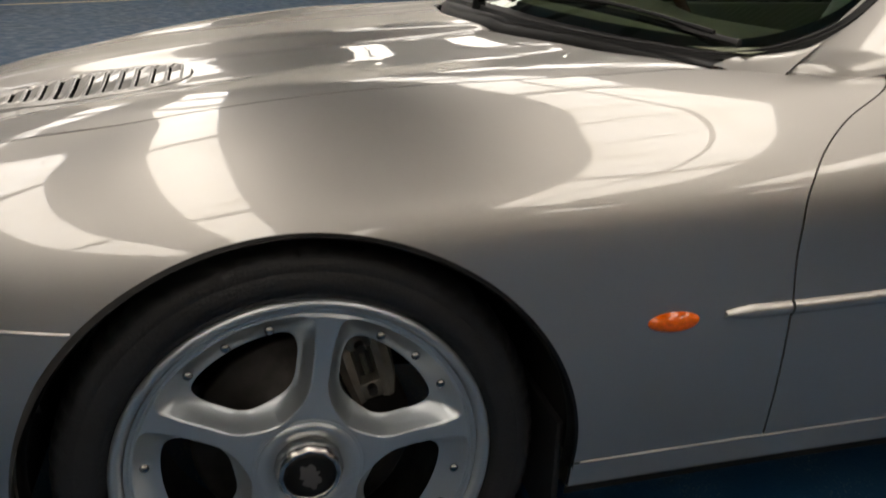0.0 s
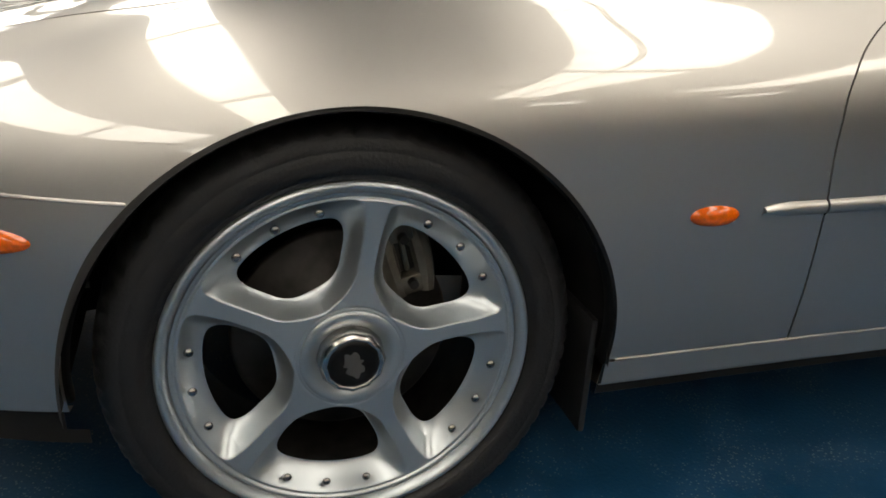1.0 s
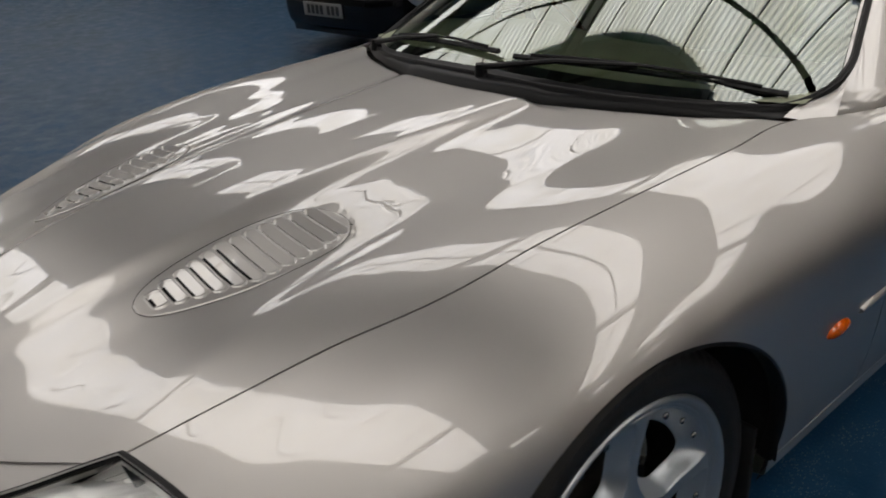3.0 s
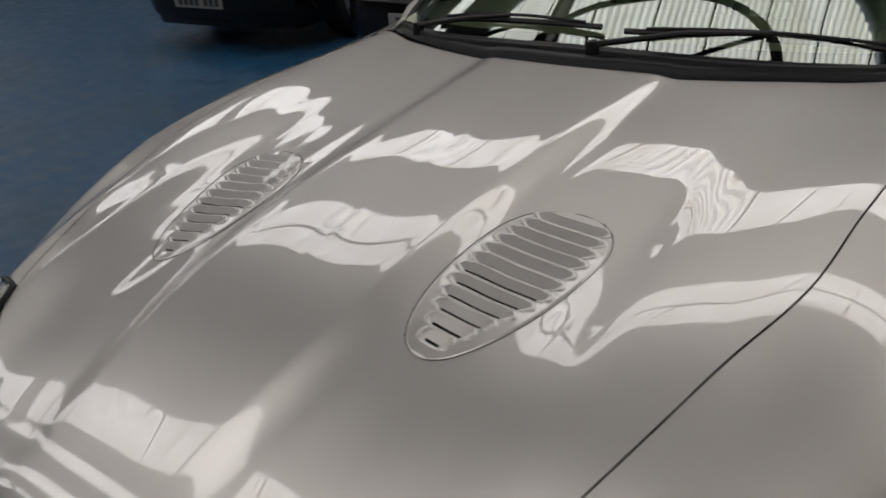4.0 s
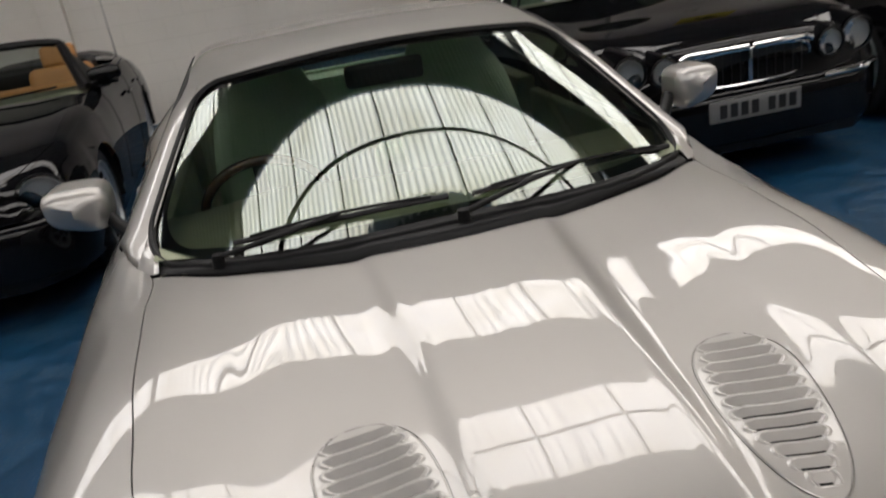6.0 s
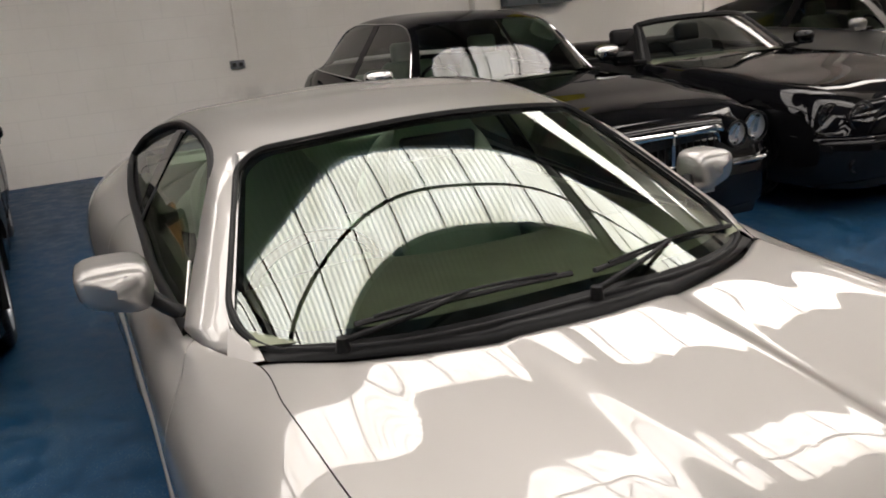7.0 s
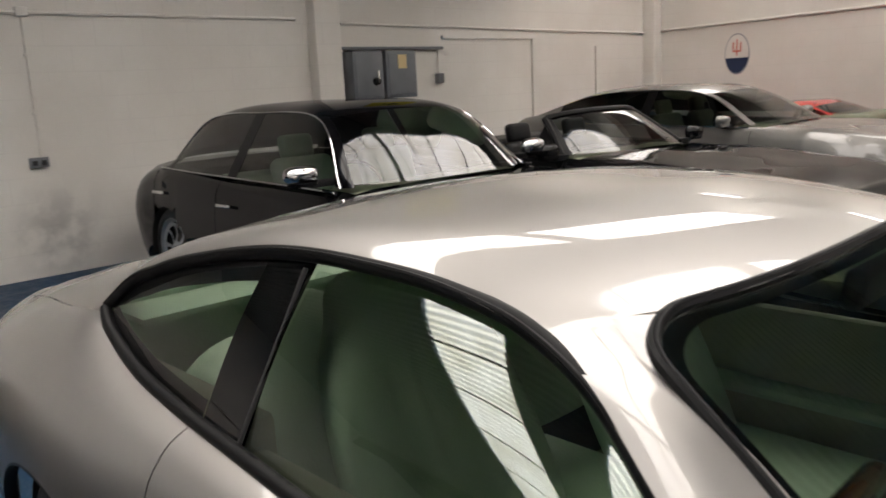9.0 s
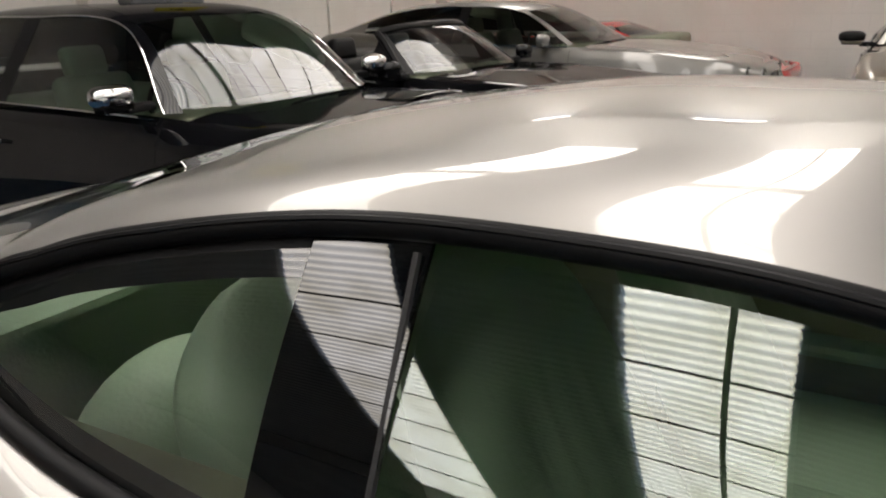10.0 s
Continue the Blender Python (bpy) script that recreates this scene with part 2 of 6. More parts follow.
def smooth_keys(keys, y):
    """Smooth curve through (y, value) keys, flat-free cubic (Catmull-Rom slopes)."""
    ks = np.array(keys, float)
    t, v = ks[:, 0], ks[:, 1]
    m = np.gradient(v, t)
    y = np.clip(y, t[0], t[-1])
    i = np.clip(np.searchsorted(t, y) - 1, 0, len(t) - 2)
    h = t[i + 1] - t[i]
    s = (y - t[i]) / h
    return (v[i] * (2 * s**3 - 3 * s**2 + 1) + m[i] * h * (s**3 - 2 * s**2 + s) + v[i + 1] * (-2 * s**3 + 3 * s**2) + m[i + 1] * h * (s**3 - s**2))


def grid_faces(nu, nv, flip=False):
    fs = []
    for i in range(nu - 1):
        for j in range(nv - 1):
            q = (i * nv + j, (i + 1) * nv + j, (i + 1) * nv + j + 1, i * nv + j + 1)
            fs.append(q[::-1] if flip else q)
    return fs


def tube(points, r, n=8, closed=False):
    """A bmesh tube along points."""
    bm = bmesh.new()
    ps = [Vector(p) for p in points]
    k = len(ps)
    rings = []
    for i, p in enumerate(ps):
        d = (ps[(i + 1) % k] - ps[i - 1]) if closed or 0 < i < k - 1 else (ps[1] - ps[0] if i == 0 else ps[-1] - ps[-2])
        d.normalize()
        a = d.orthogonal() if abs(d.z) > 0.95 else d.cross(Vector((0, 0, 1)))
        a.normalize()
        b = d.cross(a)
        rr = r(i / (k - 1)) if callable(r) else r
        rings.append([bm.verts.new(p + rr * (math.cos(2 * math.pi * j / n) * a + math.sin(2 * math.pi * j / n) * b)) for j in range(n)])
    for i in range(k if closed else k - 1):
        for j in range(n):
            bm.faces.new((rings[i][j], rings[i][(j + 1) % n], rings[(i + 1) % k][(j + 1) % n], rings[(i + 1) % k][j]))
    if not closed:
        bm.faces.new(rings[0][::-1])
        bm.faces.new(rings[-1])
    return bm




def face_out(me, centre):
    """Turns every face of a mesh to look away from a point."""
    bm = bmesh.new()
    bm.from_mesh(me)
    bm.normal_update()
    for f in bm.faces:
        if f.normal.dot(f.calc_center_median() - Vector(centre)) < 0:
            f.normal_flip()
    bm.to_mesh(me)
    bm.free()

# ---- the silver coupe: body surface ----
# Control columns of the body rings: (ring parameter, keys of (y, x, z)); front axle at y = 0, the car faces -y.
COLUMNS = [
    (0.0, [(-0.95, 0, 0.53), (-0.9, 0, 0.637), (-0.8, 0, 0.692), (-0.63, 0, 0.755), (-0.48, 0, 0.796), (-0.32, 0, 0.825), (-0.17, 0, 0.8465), (0.0, 0, 0.8635), (0.15, 0, 0.8755), (0.3, 0, 0.886), (0.45, 0, 0.897), (1.0, 0, 0.92), (2.7, 0, 0.99), (3.2, 0, 1.01), (3.5, 0, 0.955), (3.75, 0, 0.88), (3.86, 0, 0.75)]),
    (0.2, [(-0.95, 0.06, 0.53), (-0.9, 0.095, 0.635), (-0.8, 0.115, 0.688), (-0.63, 0.138, 0.751), (-0.48, 0.155, 0.792), (-0.32, 0.1669, 0.821), (-0.17, 0.178, 0.8425), (0.0, 0.1897, 0.8595), (0.15, 0.2, 0.8715), (0.3, 0.209, 0.882), (0.45, 0.218, 0.893), (1.0, 0.24, 0.915), (2.7, 0.30, 0.985), (3.2, 0.30, 1.0), (3.5, 0.30, 0.945), (3.75, 0.29, 0.87), (3.86, 0.26, 0.74)]),
    (0.245, [(-0.95, 0.075, 0.529), (-0.9, 0.12, 0.633), (-0.8, 0.145, 0.683), (-0.63, 0.168, 0.742), (-0.48, 0.186, 0.781), (-0.32, 0.1994, 0.81), (-0.17, 0.212, 0.8315), (0.0, 0.2248, 0.8495), (0.15, 0.236, 0.8625), (0.3, 0.2455, 0.874), (0.45, 0.255, 0.886), (1.0, 0.28, 0.91), (2.7, 0.34, 0.982), (3.2, 0.34, 0.997), (3.5, 0.34, 0.942), (3.75, 0.33, 0.867), (3.86, 0.30, 0.735)]),
    (0.38, [(-0.95, 0.13, 0.525), (-0.9, 0.215, 0.625), (-0.8, 0.27, 0.67), (-0.63, 0.325, 0.723), (-0.48, 0.355, 0.762), (-0.32, 0.3782, 0.795), (-0.17, 0.4, 0.8205), (0.0, 0.4186, 0.8405), (0.15, 0.435, 0.8545), (0.3, 0.4475, 0.867), (0.45, 0.46, 0.88), (1.0, 0.5, 0.9), (2.7, 0.56, 0.97), (3.2, 0.5, 0.985), (3.5, 0.48, 0.93), (3.75, 0.46, 0.855), (3.86, 0.42, 0.725)]),
    (0.55, [(-0.95, 0.19, 0.505), (-0.9, 0.32, 0.597), (-0.8, 0.43, 0.645), (-0.63, 0.515, 0.701), (-0.48, 0.565, 0.736), (-0.32, 0.6115, 0.776), (-0.17, 0.655, 0.812), (0.0, 0.672, 0.838), (0.15, 0.687, 0.853), (0.3, 0.6935, 0.86), (0.45, 0.7, 0.866), (0.66, 0.708, 0.872), (0.76, 0.757, 0.869), (0.87, 0.795, 0.87), (1.2, 0.808, 0.872), (1.5, 0.813, 0.876), (1.935, 0.803, 0.911), (2.2, 0.795, 0.933), (2.4, 0.782, 0.958), (2.52, 0.760, 0.988), (2.64, 0.736, 1.026), (2.9, 0.730, 1.0), (3.2, 0.690, 0.965), (3.5, 0.640, 0.91), (3.75, 0.58, 0.83), (3.86, 0.50, 0.7)]),
    (0.64, [(-0.95, 0.215, 0.45), (-0.90, 0.375, 0.54), (-0.80, 0.51, 0.597), (-0.63, 0.615, 0.658), (-0.48, 0.680, 0.700), (-0.17, 0.772, 0.780), (0.15, 0.795, 0.818), (0.45, 0.800, 0.828), (0.7, 0.822, 0.838), (0.9, 0.852, 0.834), (1.5, 0.864, 0.842), (2.0, 0.866, 0.876), (2.55, 0.862, 0.918), (2.9, 0.83, 0.925), (3.2, 0.79, 0.90), (3.5, 0.73, 0.85), (3.75, 0.65, 0.77), (3.86, 0.56, 0.65)]),
    (0.73, [(-0.95, 0.23, 0.41), (-0.90, 0.405, 0.48), (-0.80, 0.56, 0.530), (-0.63, 0.685, 0.592), (-0.48, 0.765, 0.635), (-0.17, 0.858, 0.705), (0.15, 0.882, 0.737), (0.45, 0.892, 0.748), (0.7, 0.903, 0.756), (0.9, 0.908, 0.758), (1.5, 0.912, 0.768), (2.0, 0.910, 0.795), (2.55, 0.922, 0.818), (2.9, 0.893, 0.82), (3.2, 0.845, 0.80), (3.5, 0.77, 0.76), (3.75, 0.68, 0.69), (3.86, 0.59, 0.59)]),
    (0.83, [(-0.95, 0.235, 0.35), (-0.90, 0.415, 0.40), (-0.80, 0.58, 0.44), (-0.63, 0.720, 0.485), (-0.48, 0.805, 0.520), (-0.17, 0.888, 0.575), (0.15, 0.901, 0.600), (0.45, 0.908, 0.610), (0.7, 0.914, 0.615), (0.9, 0.911, 0.618), (1.5, 0.915, 0.625), (2.0, 0.919, 0.635), (2.55, 0.935, 0.645), (2.9, 0.910, 0.65), (3.2, 0.86, 0.64), (3.5, 0.78, 0.61), (3.75, 0.69, 0.56), (3.86, 0.60, 0.50)]),
    (0.93, [(-0.95, 0.23, 0.27), (-0.90, 0.405, 0.29), (-0.80, 0.57, 0.31), (-0.63, 0.708, 0.335), (-0.48, 0.793, 0.350), (-0.17, 0.876, 0.378), (0.15, 0.890, 0.392), (0.45, 0.892, 0.396), (0.7, 0.893, 0.398), (0.9, 0.894, 0.400), (1.5, 0.897, 0.402), (2.0, 0.901, 0.404), (2.55, 0.92, 0.41), (2.9, 0.896, 0.42), (3.2, 0.84, 0.43), (3.5, 0.765, 0.43), (3.75, 0.68, 0.42), (3.86, 0.59, 0.40)]),
    (1.0, [(-0.95, 0.22, 0.20), (-0.90, 0.39, 0.20), (-0.80, 0.55, 0.20), (-0.63, 0.685, 0.205), (-0.48, 0.765, 0.21), (-0.17, 0.850, 0.22), (0.15, 0.860, 0.225), (0.45, 0.856, 0.225), (0.7, 0.853, 0.225), (0.9, 0.853, 0.225), (1.5, 0.855, 0.225), (2.0, 0.860, 0.23), (2.55, 0.88, 0.24), (2.9, 0.865, 0.26), (3.2, 0.81, 0.29), (3.5, 0.74, 0.31), (3.75, 0.66, 0.32), (3.86, 0.57, 0.32)]),
]
# the two bonnet creases: a flat middle, a steep narrow step and a shallow valley outside it
fade = lambda y: float(np.clip((y + 0.95) / 0.25, 0, 1) * np.clip(1.0 - 1.35 * y, 0.35, 1) * np.clip((1.0 - y) / 0.5, 0, 1))
mid, brow, foot, out38 = (c[1] for c in COLUMNS[:4])
brow[:] = [(y, x - 0.004 * fade(y), z + 0.0012 * fade(y)) for y, x, z in brow]
foot[:] = [(y, x + 0.006 * fade(y), z - 0.0030 * fade(y)) for y, x, z in foot]
out38[:] = [(y, x, z + 0.0012 * fade(y)) for y, x, z in out38]
shelf = [(b[0], 0.84 * b[1], m[2] - 0.48 * (m[2] - b[2])) for m, b in zip(mid, brow)]
valley = [(f[0], f[1] + 0.30 * (o[1] - f[1]), f[2] + 0.24 * (o[2] - f[2])) for f, o in zip(foot, out38)]
COLUMNS.insert(1, (0.168, shelf))
COLUMNS.insert(4, (0.285, valley))
# the creases draw in a little towards the scuttle
for v_, col in COLUMNS:
    if 0.1 < v_ < 0.3:
        col[:] = [(y, x - 0.017 * float(np.interp(y, (-0.35, -0.05, 0.6, 1.0), (0, 1, 1, 0))), z) for y, x, z in col]
# full rear haunches
for v_, col in COLUMNS:
    if v_ >= 0.64:
        col[:] = [(y, x + (0.010 * min(1, (v_ - 0.60) / 0.10) * float(np.interp(y, (2.0, 2.55, 2.9, 3.3, 3.86), (0, 3.2, 4.6, 6.0, 6.0)))), z) for y, x, z in col]
# hollow beside the vents
edge38, edge55 = (np.array(next(c[1] for c in COLUMNS if c[0] == v)) for v in (0.38, 0.55))
hollow = []
for y, x, z in edge38:
    x5, z5 = np.interp(y, edge55[:, 0], edge55[:, 1]), np.interp(y, edge55[:, 0], edge55[:, 2])
    hollow.append((y, x + 0.24 * (x5 - x), z + 0.24 * (z5 - z) - 0.0008 * fade(y)))
COLUMNS.insert(6, (0.425, hollow))
VS = np.array([c[0] for c in COLUMNS])
COLS_X = [[(k[0], k[1]) for k in c[1]] for c in COLUMNS]
COLS_Z = [[(k[0], k[2]) for k in c[1]] for c in COLUMNS]


# The press lines beside the vents: a valley along their outer edge, a crest on the wing line (heights in mm, by x then y).
WAVE_X, WAVE_Y = (0.30, 0.36, 0.42, 0.48, 0.54, 0.60), (-0.50, -0.32, -0.14, 0.04, 0.22)
WAVE = ((-5.2, -5.0, -3.8, -1.0, -0.4), (-1.1, -7.7, -5.2, -1.9, -0.4), (6.8, -2.3, -7.3, -2.4, -0.4),
        (11.9, 8.0, 0.1, -0.9, -0.2), (7.3, 7.4, 1.7, -0.4, 0.0), (9.7, 8.2, 0.3, -0.5, 0.0))


def wave(x, y):
    h = 0
    for xc, line in zip(WAVE_X, WAVE):
        for yc, mm in zip(WAVE_Y, line):
            h = h + 0.001 * mm * np.exp(-((x - xc) / 0.042) ** 2 - ((y - yc) / 0.13) ** 2)
    return h


def surface(y, v):
    """Points of the x >= 0 half of the body at stations y and ring parameters v."""
    y, v = np.broadcast_arrays(np.asarray(y, float), np.asarray(v, float))
    xs = np.stack([smooth_keys(c, y) for c in COLS_X])
    zs = np.stack([smooth_keys(c, y) for c in COLS_Z])
    i = np.clip(np.searchsorted(VS, v) - 1, 0, len(VS) - 2)
    h = VS[i + 1] - VS[i]
    s = (v - VS[i]) / h

    def along(a):
        g = np.gradient(a, VS, axis=0)
        pick = lambda q, j: np.take_along_axis(q, j[None], 0)[0]
        return (pick(a, i) * (2 * s**3 - 3 * s**2 + 1) + pick(g, i) * h * (s**3 - 2 * s**2 + s)
                + pick(a, i + 1) * (-2 * s**3 + 3 * s**2) + pick(g, i + 1) * h * (s**3 - s**2))
    x, z = along(xs), along(zs)
    return np.stack([x, y, z + wave(x, y)], -1)


def ring_at_z(y, z):
    """The ring parameter v (below the shoulder) at which the body has height z, and the point."""
    vs = np.linspace(0.5, 1, 160)
    p = surface(np.full_like(vs, y), vs)
    v = np.interp(-z, -p[:, 2], vs)
    return v, surface(y, v)


def ring_at_x(y, x):
    vs = np.linspace(0, 0.7, 160)
    p = surface(np.full_like(vs, y), vs)
    v = np.interp(x, p[:, 0], vs)
    return v, surface(y, v)


def normals(p):
    """Outward normals of a grid of points (nu, nv, 3) on the x >= 0 half."""
    a = np.gradient(p, axis=0)
    b = np.gradient(p, axis=1)
    n = np.cross(b, a)
    n /= np.linalg.norm(n, axis=-1, keepdims=True) + 1e-9
    ref = np.stack([p[..., 0], np.zeros_like(p[..., 0]), p[..., 2] - 0.3], -1)
    sign = np.sign((n * ref).sum(-1, keepdims=True))
    return n * np.where(sign == 0, 1, sign)


def panel_mesh(name, p, mat, side=1, skirt=0.014, drop=None, circles=()):
    """A mesh of a grid of points with its border turned inward; faces where drop() holds are cut away,
    and the cut edge is drawn to the circles (y, z, r)."""
    nu, nv = p.shape[:2]
    n = normals(p)
    flat = p.reshape(-1, 3).copy()
    fs = grid_faces(nu, nv)
    if drop is not None:
        cen = np.array([flat[list(f)].mean(0) for f in fs])
        gone = drop(cen)
        kept = [f for f, g in zip(fs, gone) if not g]
        edge = {i for f, g in zip(fs, gone) if g for i in f} & {i for f in kept for i in f}
        for i in edge:
            for cy, cz, r in circles:
                d = math.hypot(flat[i, 1] - cy, flat[i, 2] - cz)
                if abs(d - r) < 0.04:
                    yy, zz = cy + (flat[i, 1] - cy) * r / d, cz + (flat[i, 2] - cz) * r / d
                    flat[i] = ring_at_z(yy, zz)[1]
        fs = kept
    if skirt:
        border = [i * nv for i in range(nu)] + [(nu - 1) * nv + j for j in range(1, nv)]
        border += [i * nv + nv - 1 for i in range(nu - 2, -1, -1)] + [j for j in range(nv - 2, 0, -1)]
        nf = n.reshape(-1, 3)
        base = len(flat)
        flat = np.vstack([flat, flat[border] - skirt * nf[border]])
        m = len(border)
        used = {i for f in fs for i in f}
        for k in range(m):
            a, b = border[k], border[(k + 1) % m]
            if a in used and b in used:
                fs.append((a, b, base + (k + 1) % m, base + k))
    flat = flat * np.array([side, 1, 1])
    me = mesh_of(name, flat, fs, mat)
    bm = bmesh.new()
    bm.from_mesh(me)
    bmesh.ops.delete(bm, geom=[v for v in bm.verts if not v.link_faces], context="VERTS")
    bmesh.ops.recalc_face_normals(bm, faces=bm.faces)
    bm.to_mesh(me)
    bm.free()
    me.set_sharp_from_angle(angle=radians(50))
    return me


def mesh_grid(a, b):
    return np.meshgrid(a, b, indexing="ij")


def mirrored(q, side):
    return q * np.array([side, 1, 1])


REAR_AXLE = 2.588
ARCHES = [(0.006, 0.331, 0.384), (REAR_AXLE, 0.343, 0.386)]
coupe = new("coupe_car")
tagged(coupe, "silver two-door coupe with louvred bonnet parked on blue floor", "car")


def in_arch(c):
    out = np.zeros(len(c), bool)
    for cy, cz, r in ARCHES:
        out |= np.hypot(c[:, 1] - cy, c[:, 2] - cz) < r
    return out


def bonnet_rear(x):
    return 0.418 + 0.24 * (np.abs(x) / 0.70) ** 2.0


def bonnet_front(x):
    return -0.885 + 0.255 * (np.abs(x) / 0.52) ** 2.2


# vents in the bonnet: an oval with its narrow end forward
def vent_place(a, b):
    """a 0..1 from front tip to rear, b -1..1 across; x, y of the point on the car's left half."""
    y = -0.495 + 0.362 * a
    mid = 0.268 + 0.052 * a
    lo, hi = np.clip((0.66 - a) / 0.66, 0, 1), np.clip((a - 0.66) / 0.34, 0, 1)
    half = 0.090 * np.sqrt(np.clip(1 - lo**1.95, 0, 1)) * np.sqrt(np.clip(1 - hi**2.6, 0, 1))
    return mid + b * half, y, half


def in_vent(c, grow=0.95):
    a = (c[:, 1] + 0.495) / 0.362
    mid = 0.268 + 0.052 * a
    half = vent_place(np.clip(a, 0, 1), 0 * a)[2]
    return (a > 0.03) & (a < 0.97) & (np.abs(np.abs(c[:, 0]) - mid) < half * grow - 0.003)


# bonnet: one sheet over both halves
us, ws = mesh_grid(np.concatenate([np.linspace(0, 0.98, 148), np.linspace(0.984, 1, 6)]), np.linspace(0, 1, 64))
vv = 0.5490 * ws
x_mid = surface(np.full_like(vv, -0.1), vv)[..., 0]
x_front = surface(np.full_like(vv, -0.65), vv)[..., 0]
y0, y1 = bonnet_front(x_front), bonnet_rear(x_mid * 1.05)
half = surface(y0 + (y1 - y0) * us, vv)
half[..., 2] -= 0.006 * np.clip((us - 0.982) / 0.018, 0, 1) ** 2
full = np.concatenate([mirrored(half[:, :0:-1], -1), half], 1)
put("bonnet", panel_mesh("bonnet", full, PAINT, 1, 0.012, in_vent), coupe, "silver bonnet with two raised creases")


def louvre_panel(side):
    na, nb, count = 430, 72, 12
    a, b = mesh_grid(np.linspace(0.0, 1, na), np.linspace(-1, 1, nb))
    x, y, half_w = vent_place(a, b)
    p = np.zeros((na, nb, 3))
    for i in range(na):
        vs = np.linspace(0, 0.6, 300)
        ring = surface(np.full_like(vs, y[i, 0]), vs)
        p[i] = surface(y[i], np.interp(x[i], ring[:, 0], vs))
    n = normals(p)
    t = (a - 0.06) / 0.89 * count
    k = np.floor(t)
    ph = t - k
    kc = np.clip((k + 0.5) / count, 0, 1)
    slot = 0.011 + 0.061 * np.clip(kc * 2.2, 0, 1) ** 0.8 * (1 - 0.20 * np.clip((kc - 0.75) / 0.25, 0, 1))
    off = np.abs(x - (0.268 + 0.052 * a))
    # each louvre is a long plate with pointed ends, sunk at its front edge and proud behind
    reach = slot * (1 - 0.16 * np.abs(2 * np.clip((ph - 0.2) / 0.8, 0, 1) - 0.9) ** 2.2)
    inside = np.clip((reach - off) / 0.007, 0, 1)
    inside = inside * inside * (3 - 2 * inside)
    live = ((t >= 0) & (t < count)).astype(float)
    back = np.clip((ph - 0.18) / 0.82, 0, 1)
    hood = np.where(ph < 0.12, 0.0, np.where(ph < 0.18, -0.0018, (-0.0024 + 0.0052 * back) * np.clip((1 - ph) / 0.07, 0, 1)))
    rim = 0.0020 * np.exp(-((off - reach - 0.001) / 0.0030) ** 2) * (ph > 0.12) + 0.0008 * inside * np.exp(-((ph - 0.06) / 0.06) ** 2)
    edge = np.minimum(np.minimum(1 - np.abs(b), 1) * half_w, np.minimum(a, 1 - a) * 0.37)
    proud = 0.0020 * np.clip(edge / 0.004, 0, 1) - 0.004 * (edge < 0.0005)
    h = proud + live * (inside * hood + rim)
    p = p + n * h[..., None]
    p = mirrored(p, side)
    # the slits are open
    open_at = (live * inside * (ph >= 0.12) * (ph < 0.20 + 0.10 * (k < 6)) * (off < reach - 0.008)).reshape(-1)
    fs = [f for f in grid_faces(na, nb, side < 0) if np.mean([open_at[i] for i in f]) < 0.5]
    me = mesh_of("louvre_panel", p.reshape(-1, 3), fs, PAINT)
    ob = put("louvre_panel", me, coupe, "oval silver louvre panel with twelve slots")
    ring = []
    for q in np.linspace(0, 2 * math.pi, 72, endpoint=False):
        aa = 0.5 - 0.5 * math.cos(q)
        xx, yy, hw = vent_place(np.array(aa), np.array(1.0 if q < math.pi else -1.0))
        ring.append(mirrored(ring_at_x(float(yy), float(xx))[1] + np.array([0, 0, 0.0005]), side))
    part("panel_gap", tube(ring, 0.0005, 6, True), RUBBER, ob)
    return ob


for side in (1, -1):
    louvre_panel(side)

# headlamps between bonnet edge and wing
def lamp_spot(a, b):
    a, b = np.broadcast_arrays(np.asarray(a, float), np.asarray(b, float))
    return surface(-0.622 - 0.265 * a + 0.045 * b * (1 - a), 0.5525 - 0.055 * a + (0.115 + 0.085 * a) * b)


LAMP_RIM = [lamp_spot(0, b)[:2] for b in np.linspace(0, 1, 12)] + [lamp_spot(a, 1)[:2] for a in np.linspace(0, 1, 14)] + \
    [lamp_spot(1, b)[:2] for b in np.linspace(1, 0, 12)] + [lamp_spot(a, 0)[:2] for a in np.linspace(1, 0, 14)]


def in_lamp(c):
    """Points that lie under a headlamp, seen from above."""
    x, y, odd = np.abs(c[:, 0]), c[:, 1], np.zeros(len(c), bool)
    for (xa, ya), (xb, yb) in zip(LAMP_RIM, LAMP_RIM[1:] + LAMP_RIM[:1]):
        if ya != yb:
            odd ^= ((ya > y) != (yb > y)) & (x < (xb - xa) * (y - ya) / (yb - ya) + xa)
    return odd & (c[:, 2] > 0.45)


